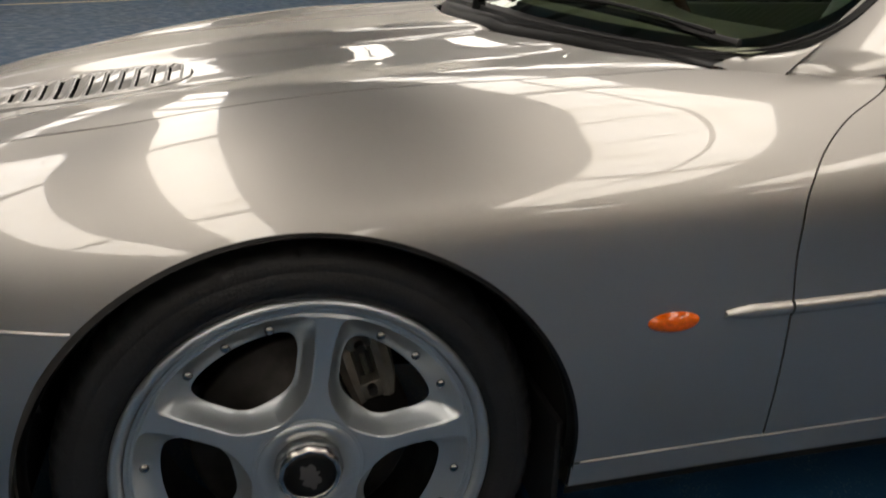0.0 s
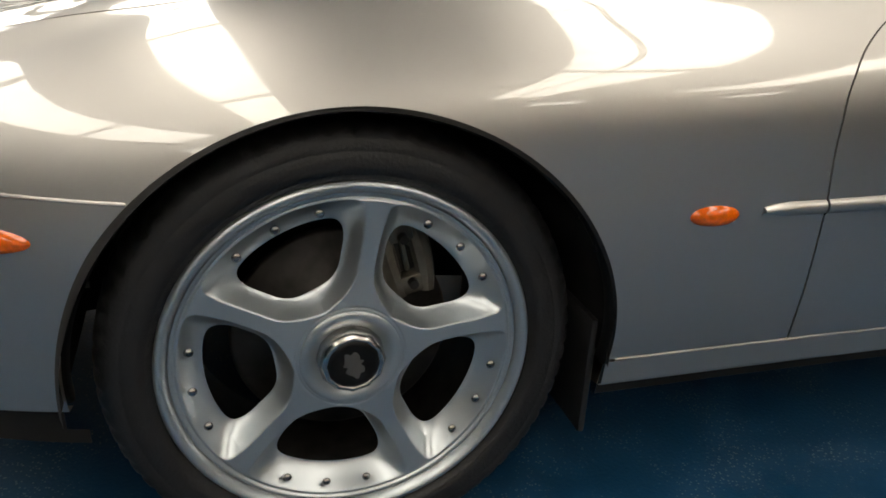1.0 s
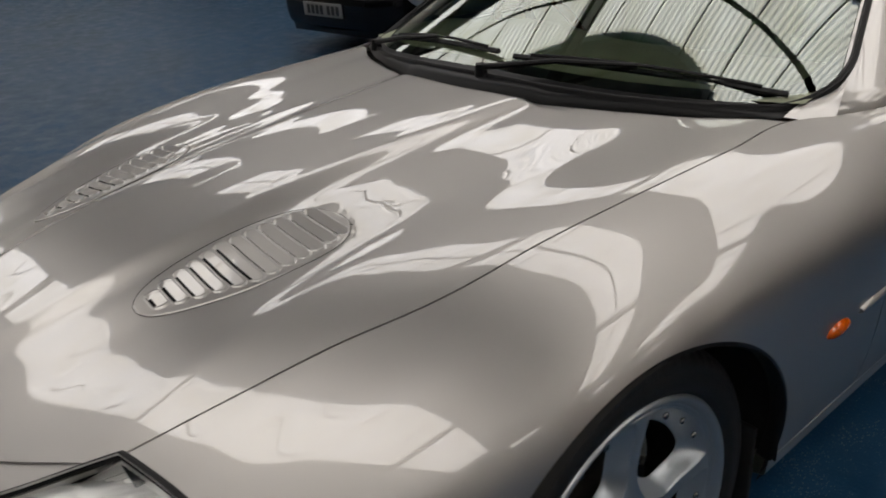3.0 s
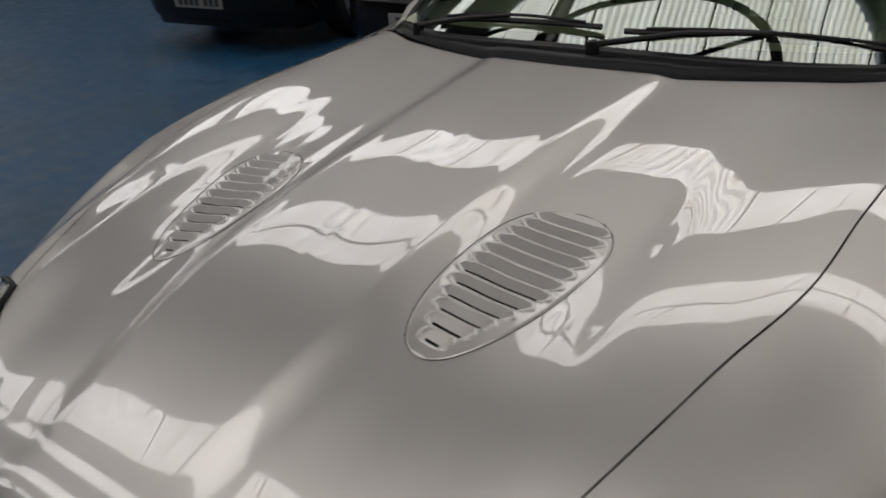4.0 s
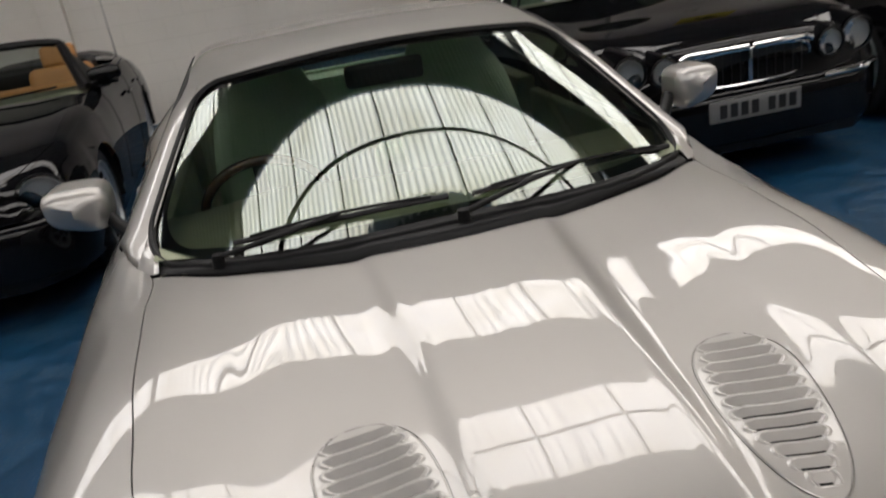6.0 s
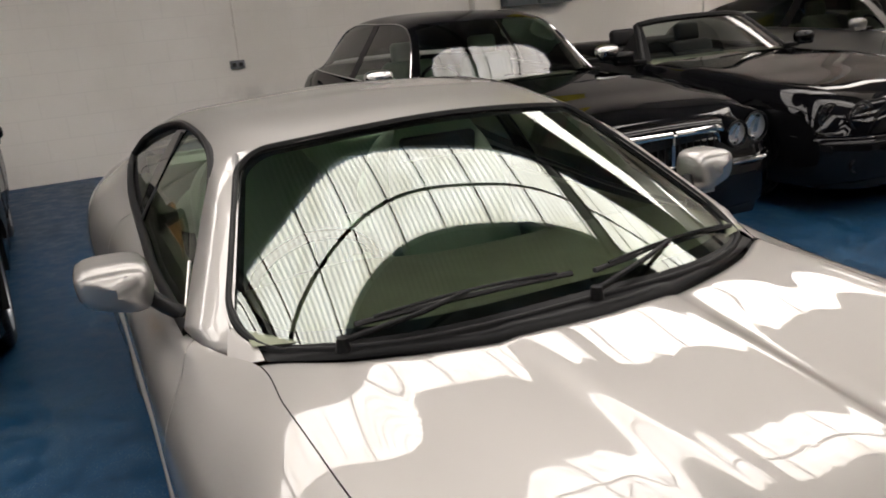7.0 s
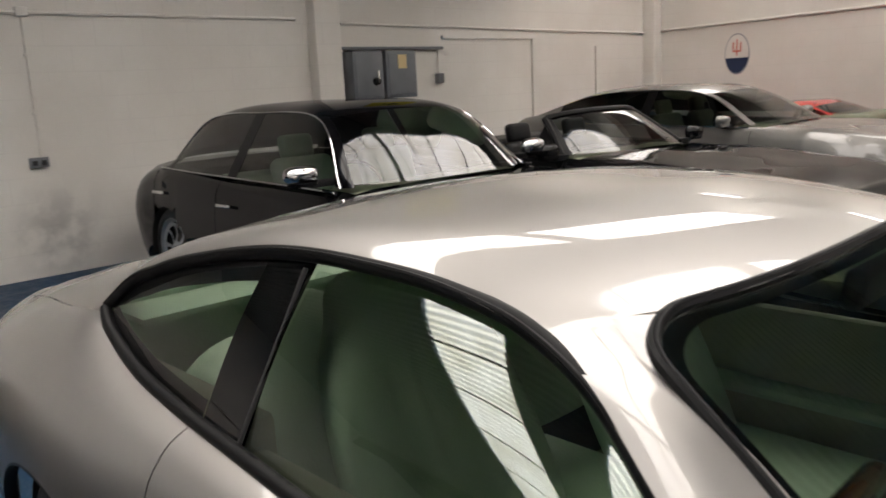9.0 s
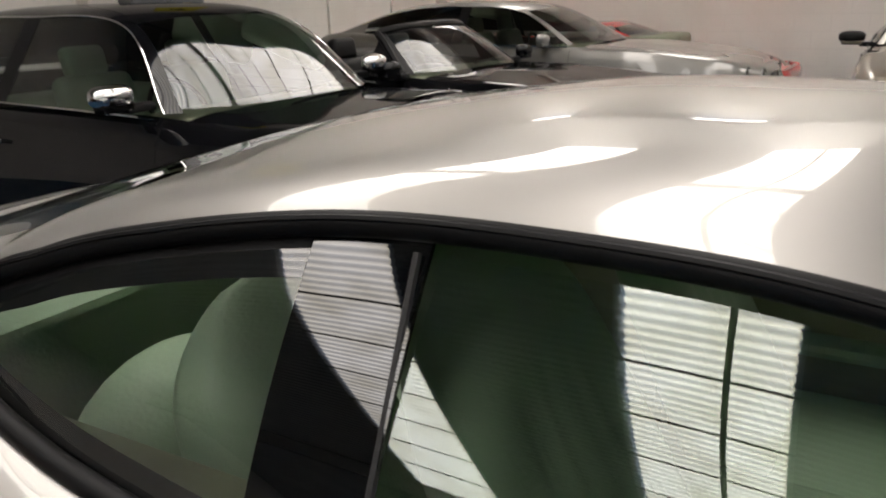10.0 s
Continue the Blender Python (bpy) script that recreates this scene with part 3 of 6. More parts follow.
def headlamp(side):
    n_ = 44
    A, B = mesh_grid(np.linspace(0, 1, n_), np.linspace(0, 1, n_))
    p = lamp_spot(A, B)
    n = normals(p)
    ob = put("headlamp", panel_mesh("headlamp", p + (0.004 + 0.022 * np.sin(np.pi * np.clip(0.35 + 0.65 * B, 0, 1)) * np.clip(A / 0.25, 0, 1) * np.clip(B / 0.2, 0, 1))[..., None] * n, LENS, side, 0.006), coupe, "clear headlamp lens with chrome reflectors")
    face_out(ob.data, (0, 0, 0.3))
    # two domed bowls on a ribbed tray
    deep = 0.030 + 0.0015 * np.sin(B * 90) * (A < 0.16)
    for ca, cb, ra, rb, d in ((0.42, 0.42, 0.36, 0.44, 0.030), (0.82, 0.66, 0.24, 0.34, 0.026)):
        q = np.clip(1 - ((A - ca) / ra) ** 2 - ((B - cb) / rb) ** 2, 0, 1)
        deep = deep - d * np.sqrt(q)
    edge = np.minimum(np.minimum(A, 1 - A), np.minimum(B, 1 - B))
    deep *= np.clip(edge / 0.04, 0, 1)
    put("reflector", panel_mesh("reflector", p - (deep - 0.012)[..., None] * n, REFLECTOR, side, 0.0), ob, "bright chrome reflector")
    rim = [p[i, 0] for i in range(n_ - 1, -1, -1)] + [p[0, j] for j in range(1, n_)]
    part("lamp_seal", tube([mirrored(q + np.array([0, 0, 0.003]), side) for q in rim], 0.0062, 8), TRIM, ob, "black rubber lamp seal")
    return ob


# wings, doors, quarters and sills
DOOR_FRONT = [(0.20, 0.735), (0.32, 0.715), (0.45, 0.702), (0.567, 0.693), (0.68, 0.682), (0.742, 0.690), (0.79, 0.725), (0.822, 0.775), (0.85, 0.835), (0.872, 0.880)]


def door_front(v):
    z = surface(np.full_like(v, 0.72), v)[..., 2]
    return smooth_keys(DOOR_FRONT, z)


def door_rear(v):
    z = surface(np.full_like(v, 2.0), v)[..., 2]
    return smooth_keys([(0.25, 1.86), (0.45, 1.93), (0.65, 2.03), (0.80, 2.09), (0.96, 2.10)], z)


V_SILL = 0.962
GAP = 0.0017
for side in (1, -1):
    us, ws = mesh_grid(np.linspace(0, 1, 170), np.linspace(0, 1, 76))
    vv = 0.5512 + (V_SILL - 0.5512) * ws
    y1 = door_front(vv) - GAP
    p = surface(-0.945 + (y1 + 0.945) * us, vv)
    put("front_wing", panel_mesh("front_wing", p, PAINT, side, 0.012, lambda c: in_arch(c) | in_lamp(c), ARCHES), coupe, "silver front wing with round wheel arch")
    us, ws = mesh_grid(np.linspace(0, 1, 70), np.linspace(0, 1, 60))
    vv = 0.5515 + (V_SILL - 0.5515) * ws
    y0, y1 = door_front(vv) + GAP, door_rear(vv) - GAP
    put("door", panel_mesh("door", surface(y0 + (y1 - y0) * us, vv), PAINT, side, 0.014), coupe, "silver closed door")
    us, ws = mesh_grid(np.linspace(0, 1, 150), np.linspace(0, 1, 70))
    vv = 0.5515 + (V_SILL - 0.5515) * ws
    y0 = door_rear(vv) + GAP
    put("rear_quarter", panel_mesh("rear_quarter", surface(y0 + (3.86 - y0) * us, vv), PAINT, side, 0.012, in_arch, ARCHES), coupe)
    us, ws = mesh_grid(np.linspace(0.30, 2.30, 90), np.linspace(V_SILL + 0.004, 1.0, 20))
    t = (ws - ws.min()) / (ws.max() - ws.min())
    face, under = np.clip(t / 0.45, 0, 1), np.clip((t - 0.45) / 0.55, 0, 1)
    p = surface(us, np.full_like(us, V_SILL + 0.004)) - np.stack([0.005 + 0.006 * face + 0.10 * under, 0 * t, 0.046 * face + 0.022 * under], -1)
    put("sill", panel_mesh("sill", p, PAINT, side, 0.03, in_arch), coupe, "silver sill panel tucked under the doors")
    part("sill_edge", tube([mirrored(surface(yy, V_SILL) - np.array([0.002, 0, 0.002]), side) for yy in np.linspace(0.40, 2.19, 40)], 0.0035, 8), PAINT, coupe)
    us, ws = mesh_grid(np.linspace(-0.945, -0.52, 40), np.linspace(V_SILL + 0.004, 1.0, 8))
    put("bumper_lower", panel_mesh("bumper_lower", surface(us, ws) - np.array([0.03, 0, -0.01]), TRIM, side, 0.02, in_arch), coupe)
    us, ws = mesh_grid(np.linspace(2.9, 3.86, 40), np.linspace(V_SILL + 0.004, 1.0, 8))
    put("rear_valance", panel_mesh("rear_valance", surface(us, ws), PAINT, side, 0.02, in_arch), coupe)
    # black sheets that stand in for the shade behind panel gaps and vent slits
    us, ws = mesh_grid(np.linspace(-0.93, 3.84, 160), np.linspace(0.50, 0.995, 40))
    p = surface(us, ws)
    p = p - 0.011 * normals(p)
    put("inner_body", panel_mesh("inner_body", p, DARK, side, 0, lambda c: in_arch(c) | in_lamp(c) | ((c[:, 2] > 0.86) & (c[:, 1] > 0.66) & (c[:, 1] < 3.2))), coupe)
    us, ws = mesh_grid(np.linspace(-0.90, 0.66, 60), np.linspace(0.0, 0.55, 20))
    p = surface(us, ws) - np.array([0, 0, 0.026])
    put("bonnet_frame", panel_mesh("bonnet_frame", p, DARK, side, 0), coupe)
    for cy, cz, r in ARCHES:
        # rolled arch lip, its downward shade put into a black colour, and wheel well
        angs = np.linspace(-0.055, math.pi + 0.055, 72)
        rows = []
        for dx, dr in ((0.0, 0.0), (0.0015, -0.006), (-0.006, -0.010), (-0.030, -0.006)):
            row = []
            for a in angs:
                yy, zz = cy + r * math.cos(a), cz + r * math.sin(a)
                q = ring_at_z(yy, max(zz, 0.24))[1]
                row.append((q[0] + dx, cy + (r + dr) * math.cos(a), max(cz + (r + dr) * math.sin(a), 0.24)))
            rows.append(row)
        p = np.array(rows).transpose(1, 0, 2)
        put("arch_lip", panel_mesh("arch_lip", p, TRIM, side, 0), coupe, "rolled edge of the wheel arch, coloured black for shade")
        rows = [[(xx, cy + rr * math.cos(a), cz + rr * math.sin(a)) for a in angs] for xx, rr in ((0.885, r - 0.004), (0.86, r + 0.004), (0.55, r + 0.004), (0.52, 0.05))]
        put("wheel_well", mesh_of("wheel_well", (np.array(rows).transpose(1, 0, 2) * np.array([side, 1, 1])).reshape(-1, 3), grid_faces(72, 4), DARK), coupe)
    # mud flap behind the front wheel
    part("mud_flap", boxed(side * 0.62 if side > 0 else -0.845, 0.372, 0.165, side * 0.845 if side > 0 else -0.62, 0.384, 0.37, 0.004), RUBBER, coupe)
    # side moulding, cut at the door gap
    for ya, yb in ((0.585, 0.689), (0.694, 2.02), (2.03, 2.19)):
        rows = []
        for yy in np.linspace(ya, yb, max(6, int((yb - ya) / 0.03))):
            e = min((yy - ya) / 0.035, 1) if ya < 0.6 else 1
            e = max(e, 0.15) ** 0.5
            q = ring_at_z(yy, 0.563 + 0.010 * (yy - 0.6))[1]
            rows.append([(q[0] + dx, yy, q[2] + dz * e) for dx, dz in ((-0.002, 0.0115), (0.004, 0.010), (0.008, 0.004), (0.008, -0.004), (0.004, -0.010), (-0.002, -0.0115))])
        put("side_moulding", panel_mesh("side_moulding", np.array(rows), PAINT, side, 0.004), coupe)
    # amber side lamps
    for nm, yc, zc, hl, hh in (("side_repeater", 0.507, 0.557, 0.041, 0.0165), ("front_marker_lamp", -0.47, 0.545, 0.085, 0.019)):
        rows = []
        for rr in np.linspace(1, 0, 7):
            row = []
            for a in np.linspace(0, 2 * math.pi, 28, endpoint=True):
                yy = yc + hl * rr * math.cos(a)
                zz = zc + hh * rr * math.sin(a)
                q = ring_at_z(yy, zz)[1]
                row.append((q[0] - 0.001 + 0.012 * math.sqrt(max(0, 1 - rr * rr)), yy, zz))
            rows.append(row)
        put(nm, panel_mesh(nm, np.array(rows), AMBER, side, 0), coupe, "amber lens")
    # bumper seam from the arch forward
    seam = [mirrored(ring_at_z(yy, 0.598 - 0.02 * (yy + 0.3))[1], side) for yy in np.linspace(-0.84, -0.275, 34)]
    part("bumper_seam", tube(seam, 0.0028, 8), PAINT, coupe, "raised silver edge of the bumper")

# tail: boot lid over both halves
us, ws = mesh_grid(np.linspace(3.36, 3.855, 40), np.linspace(0, 0.5475, 30))
half = surface(us, ws)
put("boot_lid", panel_mesh("boot_lid", np.concatenate([mirrored(half[:, :0:-1], -1), half], 1), PAINT, 1, 0.01), coupe)
# nose below the bonnet edge
us, ws = mesh_grid(np.linspace(-0.955, -0.60, 60), np.linspace(0, 0.5525, 40))
half = surface(us, ws) - np.array([0, 0.004, 0.006])
full = np.concatenate([mirrored(half[:, :0:-1], -1), half], 1)
put("front_bumper", panel_mesh("front_bumper", full, PAINT, 1, 0.0, lambda c: (c[:, 1] > bonnet_front(c[:, 0]) + 0.06) | in_lamp(c)), coupe, "silver front bumper")


for side in (1, -1):
    headlamp(side)

# ---- glasshouse ----
PLANE_N = np.array([0.825, -0.020, 0.564]) / np.linalg.norm([0.825, -0.020, 0.564])
PLANE_P = np.array([0.607, 1.972, 1.193])
WINDOW_LOW = [(0.90, 0.873), (1.2, 0.873), (1.5, 0.877), (1.73, 0.895), (1.935, 0.911), (2.2, 0.933), (2.36, 0.953), (2.52, 0.988), (2.60, 1.012), (2.64, 1.035)]
WINDOW_TOP = [(0.90, 0.873), (0.98, 0.915), (1.058, 0.965), (1.185, 1.047), (1.31, 1.127), (1.44, 1.177), (1.60, 1.205), (1.82, 1.218), (2.09, 1.212), (2.29, 1.183), (2.484, 1.137), (2.60, 1.086), (2.64, 1.040)]


def on_side(y, z, out=0.0):
    """Point of the side-window plane at y and z on the car's left half."""
    x = PLANE_P[0] - (PLANE_N[1] * (y - PLANE_P[1]) + PLANE_N[2] * (z - PLANE_P[2])) / PLANE_N[0]
    return np.stack(np.broadcast_arrays(x, y, z), -1) + out * PLANE_N


def top_edge(y):
    return on_side(np.asarray(y, float), smooth_keys(WINDOW_TOP, y))


def screen_point(u, k):
    """u -1..1 across the windscreen, k 0..1 from base to top."""
    b = np.stack(np.broadcast_arrays(0.745 * u, 0.475 + 0.295 * np.abs(u) ** 3.1, 0.907 - 0.036 * np.abs(u) ** 2), -1)
    t = np.stack(np.broadcast_arrays(0.552 * u, 1.19 + 0.145 * np.abs(u) ** 3.1, 1.250 - 0.052 * np.abs(u) ** 2), -1)
    u, k = np.broadcast_arrays(np.asarray(u, float), np.asarray(k, float))
    kc, side_fall = np.clip(k, 0, 1), np.clip(1 - u * u, 0, 1)
    # the pane is flatter across than its edges: it falls a little behind the chord of its crown
    flat = side_fall * (1 - kc) * ((-8.8 - 6.3 * u**2 - 3.2 * u**4) + kc * (-55.4 - 101.7 * u**2 - 61.9 * u**4) + kc**2 * (72.5 - 3.7 * u**2 - 10.0 * u**4))
    bulge = (0.009 * np.sin(np.pi * kc) + 0.00075 * flat)[..., None] * np.array([0, -0.45, 0.9])
    return b + (t - b) * k[..., None] + bulge


u, k = mesh_grid(np.linspace(-1, 1, 60), np.linspace(0, 1, 40))
screen = put("windscreen", mesh_of("windscreen", screen_point(u, k).reshape(-1, 3), grid_faces(60, 40, True), GLASS), coupe, "raked windscreen of green-tinted glass")



def rounded(u1, k0, k1, ru, rk0, rk1, n=14, outer=False):
    """A closed loop of (u, k) with rounded corners; outer gives the square corner points instead."""
    pts = []
    for cu, ck, rk, t0 in ((u1 - ru, k1 - rk1, rk1, 90), (u1 - ru, k0 + rk0, rk0, 0), (-u1 + ru, k0 + rk0, rk0, -90), (-u1 + ru, k1 - rk1, rk1, -180)):
        for t in np.linspace(t0, t0 - 90, n):
            c, q = math.cos(radians(t)), math.sin(radians(t))
            f = 1 / max(abs(c), abs(q)) if outer else 1
            pts.append((cu + ru * c * f, ck + rk * q * f))
    # fill the straight runs
    out = []
    for i, p in enumerate(pts):
        q = pts[(i + 1) % len(pts)]
        m = 16 if i % n == n - 1 else 1
        out += [(p[0] + (q[0] - p[0]) * j / m, p[1] + (q[1] - p[1]) * j / m) for j in range(m)]
    return out


def on_screen(pts, lift):
    return [screen_point(np.array(u), np.array(k)) + np.array([0, -0.45 * lift, 0.9 * lift]) for u, k in pts]


def screen_ring(name, a, b, la, lb, mat, label=""):
    pa, pb = on_screen(a, la), on_screen(b, lb)
    rows = np.array([[p + (q - p) * f for f in (0, 0.5, 1)] for p, q in zip(pa + pa[:1], pb + pb[:1])])
    ob = put(name, mesh_of(name, rows.reshape(-1, 3), grid_faces(len(rows), 3), mat), screen, label)
    face_out(ob.data, (0, 1.8, 0.6))
    return ob


EDGE_LOOP = rounded(1.0, 0.0, 1.0, 0.14, 0.22, 0.15)
screen_ring("frit_band", EDGE_LOOP, rounded(0.962, 0.085, 0.962, 0.14, 0.22, 0.14), -0.003, -0.003, TRIM, "black printed border of the glass")
for su in (1, -1):
    rows = []
    for t in np.linspace(0, 90, 14):
        c, q = math.cos(radians(t)), math.sin(radians(t))
        f = 1 / max(c, q)
        rk = 0.15
        uv = [(su * (0.88 + 0.12 * c * g), 1 - rk + rk * q * g) for g in (1, 1 + 0.5 * (f - 1), f * 1.13)]
        rows.append([on_screen([p], 0.003 - 0.002 * i)[0] for i, p in enumerate(uv)])
    me = mesh_of("screen_corner", np.array(rows).reshape(-1, 3), grid_faces(14, 3), PAINT)
    face_out(me, (0, 1.8, 0.6))
    put("screen_corner", me, screen, "silver corner of the screen opening")
loop = on_screen(EDGE_LOOP, 0.003)
part("screen_seal", tube(loop, 0.0105, 8, True), TRIM, screen, "black rubber seal")
part("seal_bead", tube([q + np.array([0, -0.005, 0.0095]) for q in loop], 0.0028, 6, True), RUBBER, screen, "raised bead of the seal")

# scuttle panel between bonnet and glass
rows = []
for a in np.linspace(-0.93, 0.93, 61):
    x = 0.735 * a
    e = 1 - (abs(a) / 0.93) ** 5
    yb = float(bonnet_rear(np.array(x))) + 0.004
    zb = float(ring_at_x(min(yb, 0.655), min(abs(x), 0.70))[1][2])
    g = screen_point(np.array(a), np.array(0.03))
    row = []
    for f, lift in ((0, -0.012), (0.08, 0.004), (0.3, 0.008), (0.62, 0.000), (0.85, 0.004), (1, 0.006)):
        row.append((x + (g[0] - x) * f, yb + (g[1] - yb) * f, zb + (g[2] - zb) * f + lift * e - 0.003 * (1 - e)))
    rows.append(row)
put("scuttle_panel", mesh_of("scuttle_panel", np.array(rows).reshape(-1, 3), grid_faces(61, 6, True), TRIM), coupe, "black plastic scuttle panel")

# painted corners between scuttle, wing and pillar foot
for side in (1, -1):
    rows = []
    for a in np.linspace(0.935, 1.03, 16):
        x = 0.735 * a
        yb = float(bonnet_rear(np.array(min(x, 0.70)))) + 0.004 + 0.9 * max(0, x - 0.70)
        zb = float(ring_at_x(min(yb, 0.655), min(x, 0.70))[1][2]) - 0.35 * max(0, x - 0.70)
        g = screen_point(np.array(min(a, 1.0)), np.array(0.02 + 0.16 * max(0, (a - 0.90) / 0.13) ** 2)) + np.array([0.0, 0, 0.004])
        rows.append([(x + (g[0] - x) * f, yb + (g[1] - yb) * f, zb + (g[2] - zb) * f + 0.006 * math.sin(math.pi * f)) for f in np.linspace(0, 1, 8)])
    me = mesh_of("scuttle_corner", mirrored(np.array(rows), side).reshape(-1, 3), grid_faces(16, 8), PAINT)
    face_out(me, (0, 1.4, 0.5))
    put("scuttle_corner", me, coupe, "silver corner panel at the pillar foot")

# roof shell, screen pillars and rear pillars
CENTRE = [(1.19, 1.256), (1.32, 1.2764), (1.45, 1.2888), (1.6, 1.2972), (1.75, 1.2966), (2.0, 1.2949), (2.3, 1.2636), (2.6, 1.2058), (2.9, 1.1224), (3.2, 1.033), (3.4, 0.985)]
EDGE = [(1.44, 0.608, 1.180), (1.60, 0.596, 1.208), (1.82, 0.590, 1.222), (2.09, 0.598, 1.217), (2.29, 0.622, 1.188), (2.484, 0.656, 1.143), (2.60, 0.698, 1.090), (2.66, 0.737, 1.030), (2.9, 0.731, 1.002), (3.2, 0.691, 0.967), (3.4, 0.657, 0.930)]


def roof_point(s, w):
    yc = 1.19 + (3.40 - 1.19) * s
    ye = 1.44 + (3.40 - 1.44) * s
    zc = smooth_keys(CENTRE, yc)
    xe = smooth_keys([(k[0], k[1]) for k in EDGE], ye)
    ze = smooth_keys([(k[0], k[2]) for k in EDGE], ye)
    grow = np.clip((2.45 - ye) / 0.25, 0, 1)
    xe, ze = xe + 0.009 * grow, ze + 0.004 * grow
    crown = np.clip(s / 0.28, 0, 1)
    crown = crown * crown * (3 - 2 * crown)
    drop = crown * (0.487 * w**1.877 + 0.513 * w**15.2) + (1 - crown) * (0.95 * w**2 + 0.05 * w**8)
    return np.stack([xe * w, yc + (ye - yc) * w ** (4.2 + 2.0 * crown), zc + (ze - zc) * drop], -1)


S_BACK = 0.56
# roof skin and screen pillars are one pressing
W_PILLAR = np.linspace(0.905, 1, 12)
W_ROOF = np.concatenate([np.linspace(0, 0.905, 44)[:-1], W_PILLAR])
us, ws = mesh_grid(np.linspace(0, S_BACK, 80), W_ROOF)
roof_half = roof_point(us, ws)
pillar = []
for q in np.linspace(0, 1, 48):
    a = screen_point(np.array(0.985), np.array(q)) + np.array([0.0, -0.003, 0.006])
    b = top_edge(np.array(0.885 + (1.442 - 0.885) * q)) + 0.019 * PLANE_N
    if q < 0.03:
        b = surface(0.87, 0.5515)
    pillar.append([a + (b - a) * f + 0.016 * math.sin(math.pi * f) * np.array([0.62, -0.35, 0.7]) for f in np.linspace(0, 1, 12)])
pillar = np.array(pillar)
blend = np.clip((np.linspace(0, 1, 48) - 0.62) / 0.38, 0, 1)
blend = (blend**2 * (3 - 2 * blend))[:, None, None]
pillar = pillar + blend * (roof_half[0, -12:] - pillar[-1])[None]
# a fillet leads the pillar's inner edge to the glass
fillet = np.array([[screen_point(np.array(1.0), np.array(q)) + np.array([0, -0.002, 0.003])] for q in np.linspace(0, 1, 48)])
pillar = np.concatenate([fillet, 0.5 * (fillet + pillar[:, :1]) + np.array([0, -0.001, 0.002]), pillar], 1)
foot = pillar[:1] - np.array([-0.002, -0.004, 0.030])
pillar = np.concatenate([foot, pillar])
verts, faces = [], []
for sgn in (1, -1):
    for grid in (roof_half, pillar):
        base = len(verts)
        verts += list(mirrored(grid, sgn).reshape(-1, 3))
        faces += [tuple(base + i for i in f) for f in grid_faces(grid.shape[0], grid.shape[1], sgn > 0)]
me = mesh_of("roof", verts, faces, PAINT)
bm = bmesh.new()
bm.from_mesh(me)
bmesh.ops.remove_doubles(bm, verts=bm.verts, dist=0.0004)
bm.to_mesh(me)
bm.free()
face_out(me, (0, 1.8, 0.6))
me.shade_smooth()
put("roof", me, coupe, "silver curved roof with slim windscreen pillars")
us, ws = mesh_grid(np.linspace(S_BACK + 0.004, 0.97, 40), np.linspace(0, 0.80, 30))
half = roof_point(us, ws) - np.array([0, 0, 0.004])
full = np.concatenate([mirrored(half[:, :0:-1], -1), half], 1)
put("rear_window", mesh_of("rear_window", full.reshape(-1, 3), grid_faces(40, full.shape[1], True), CLEARGLASS), coupe)
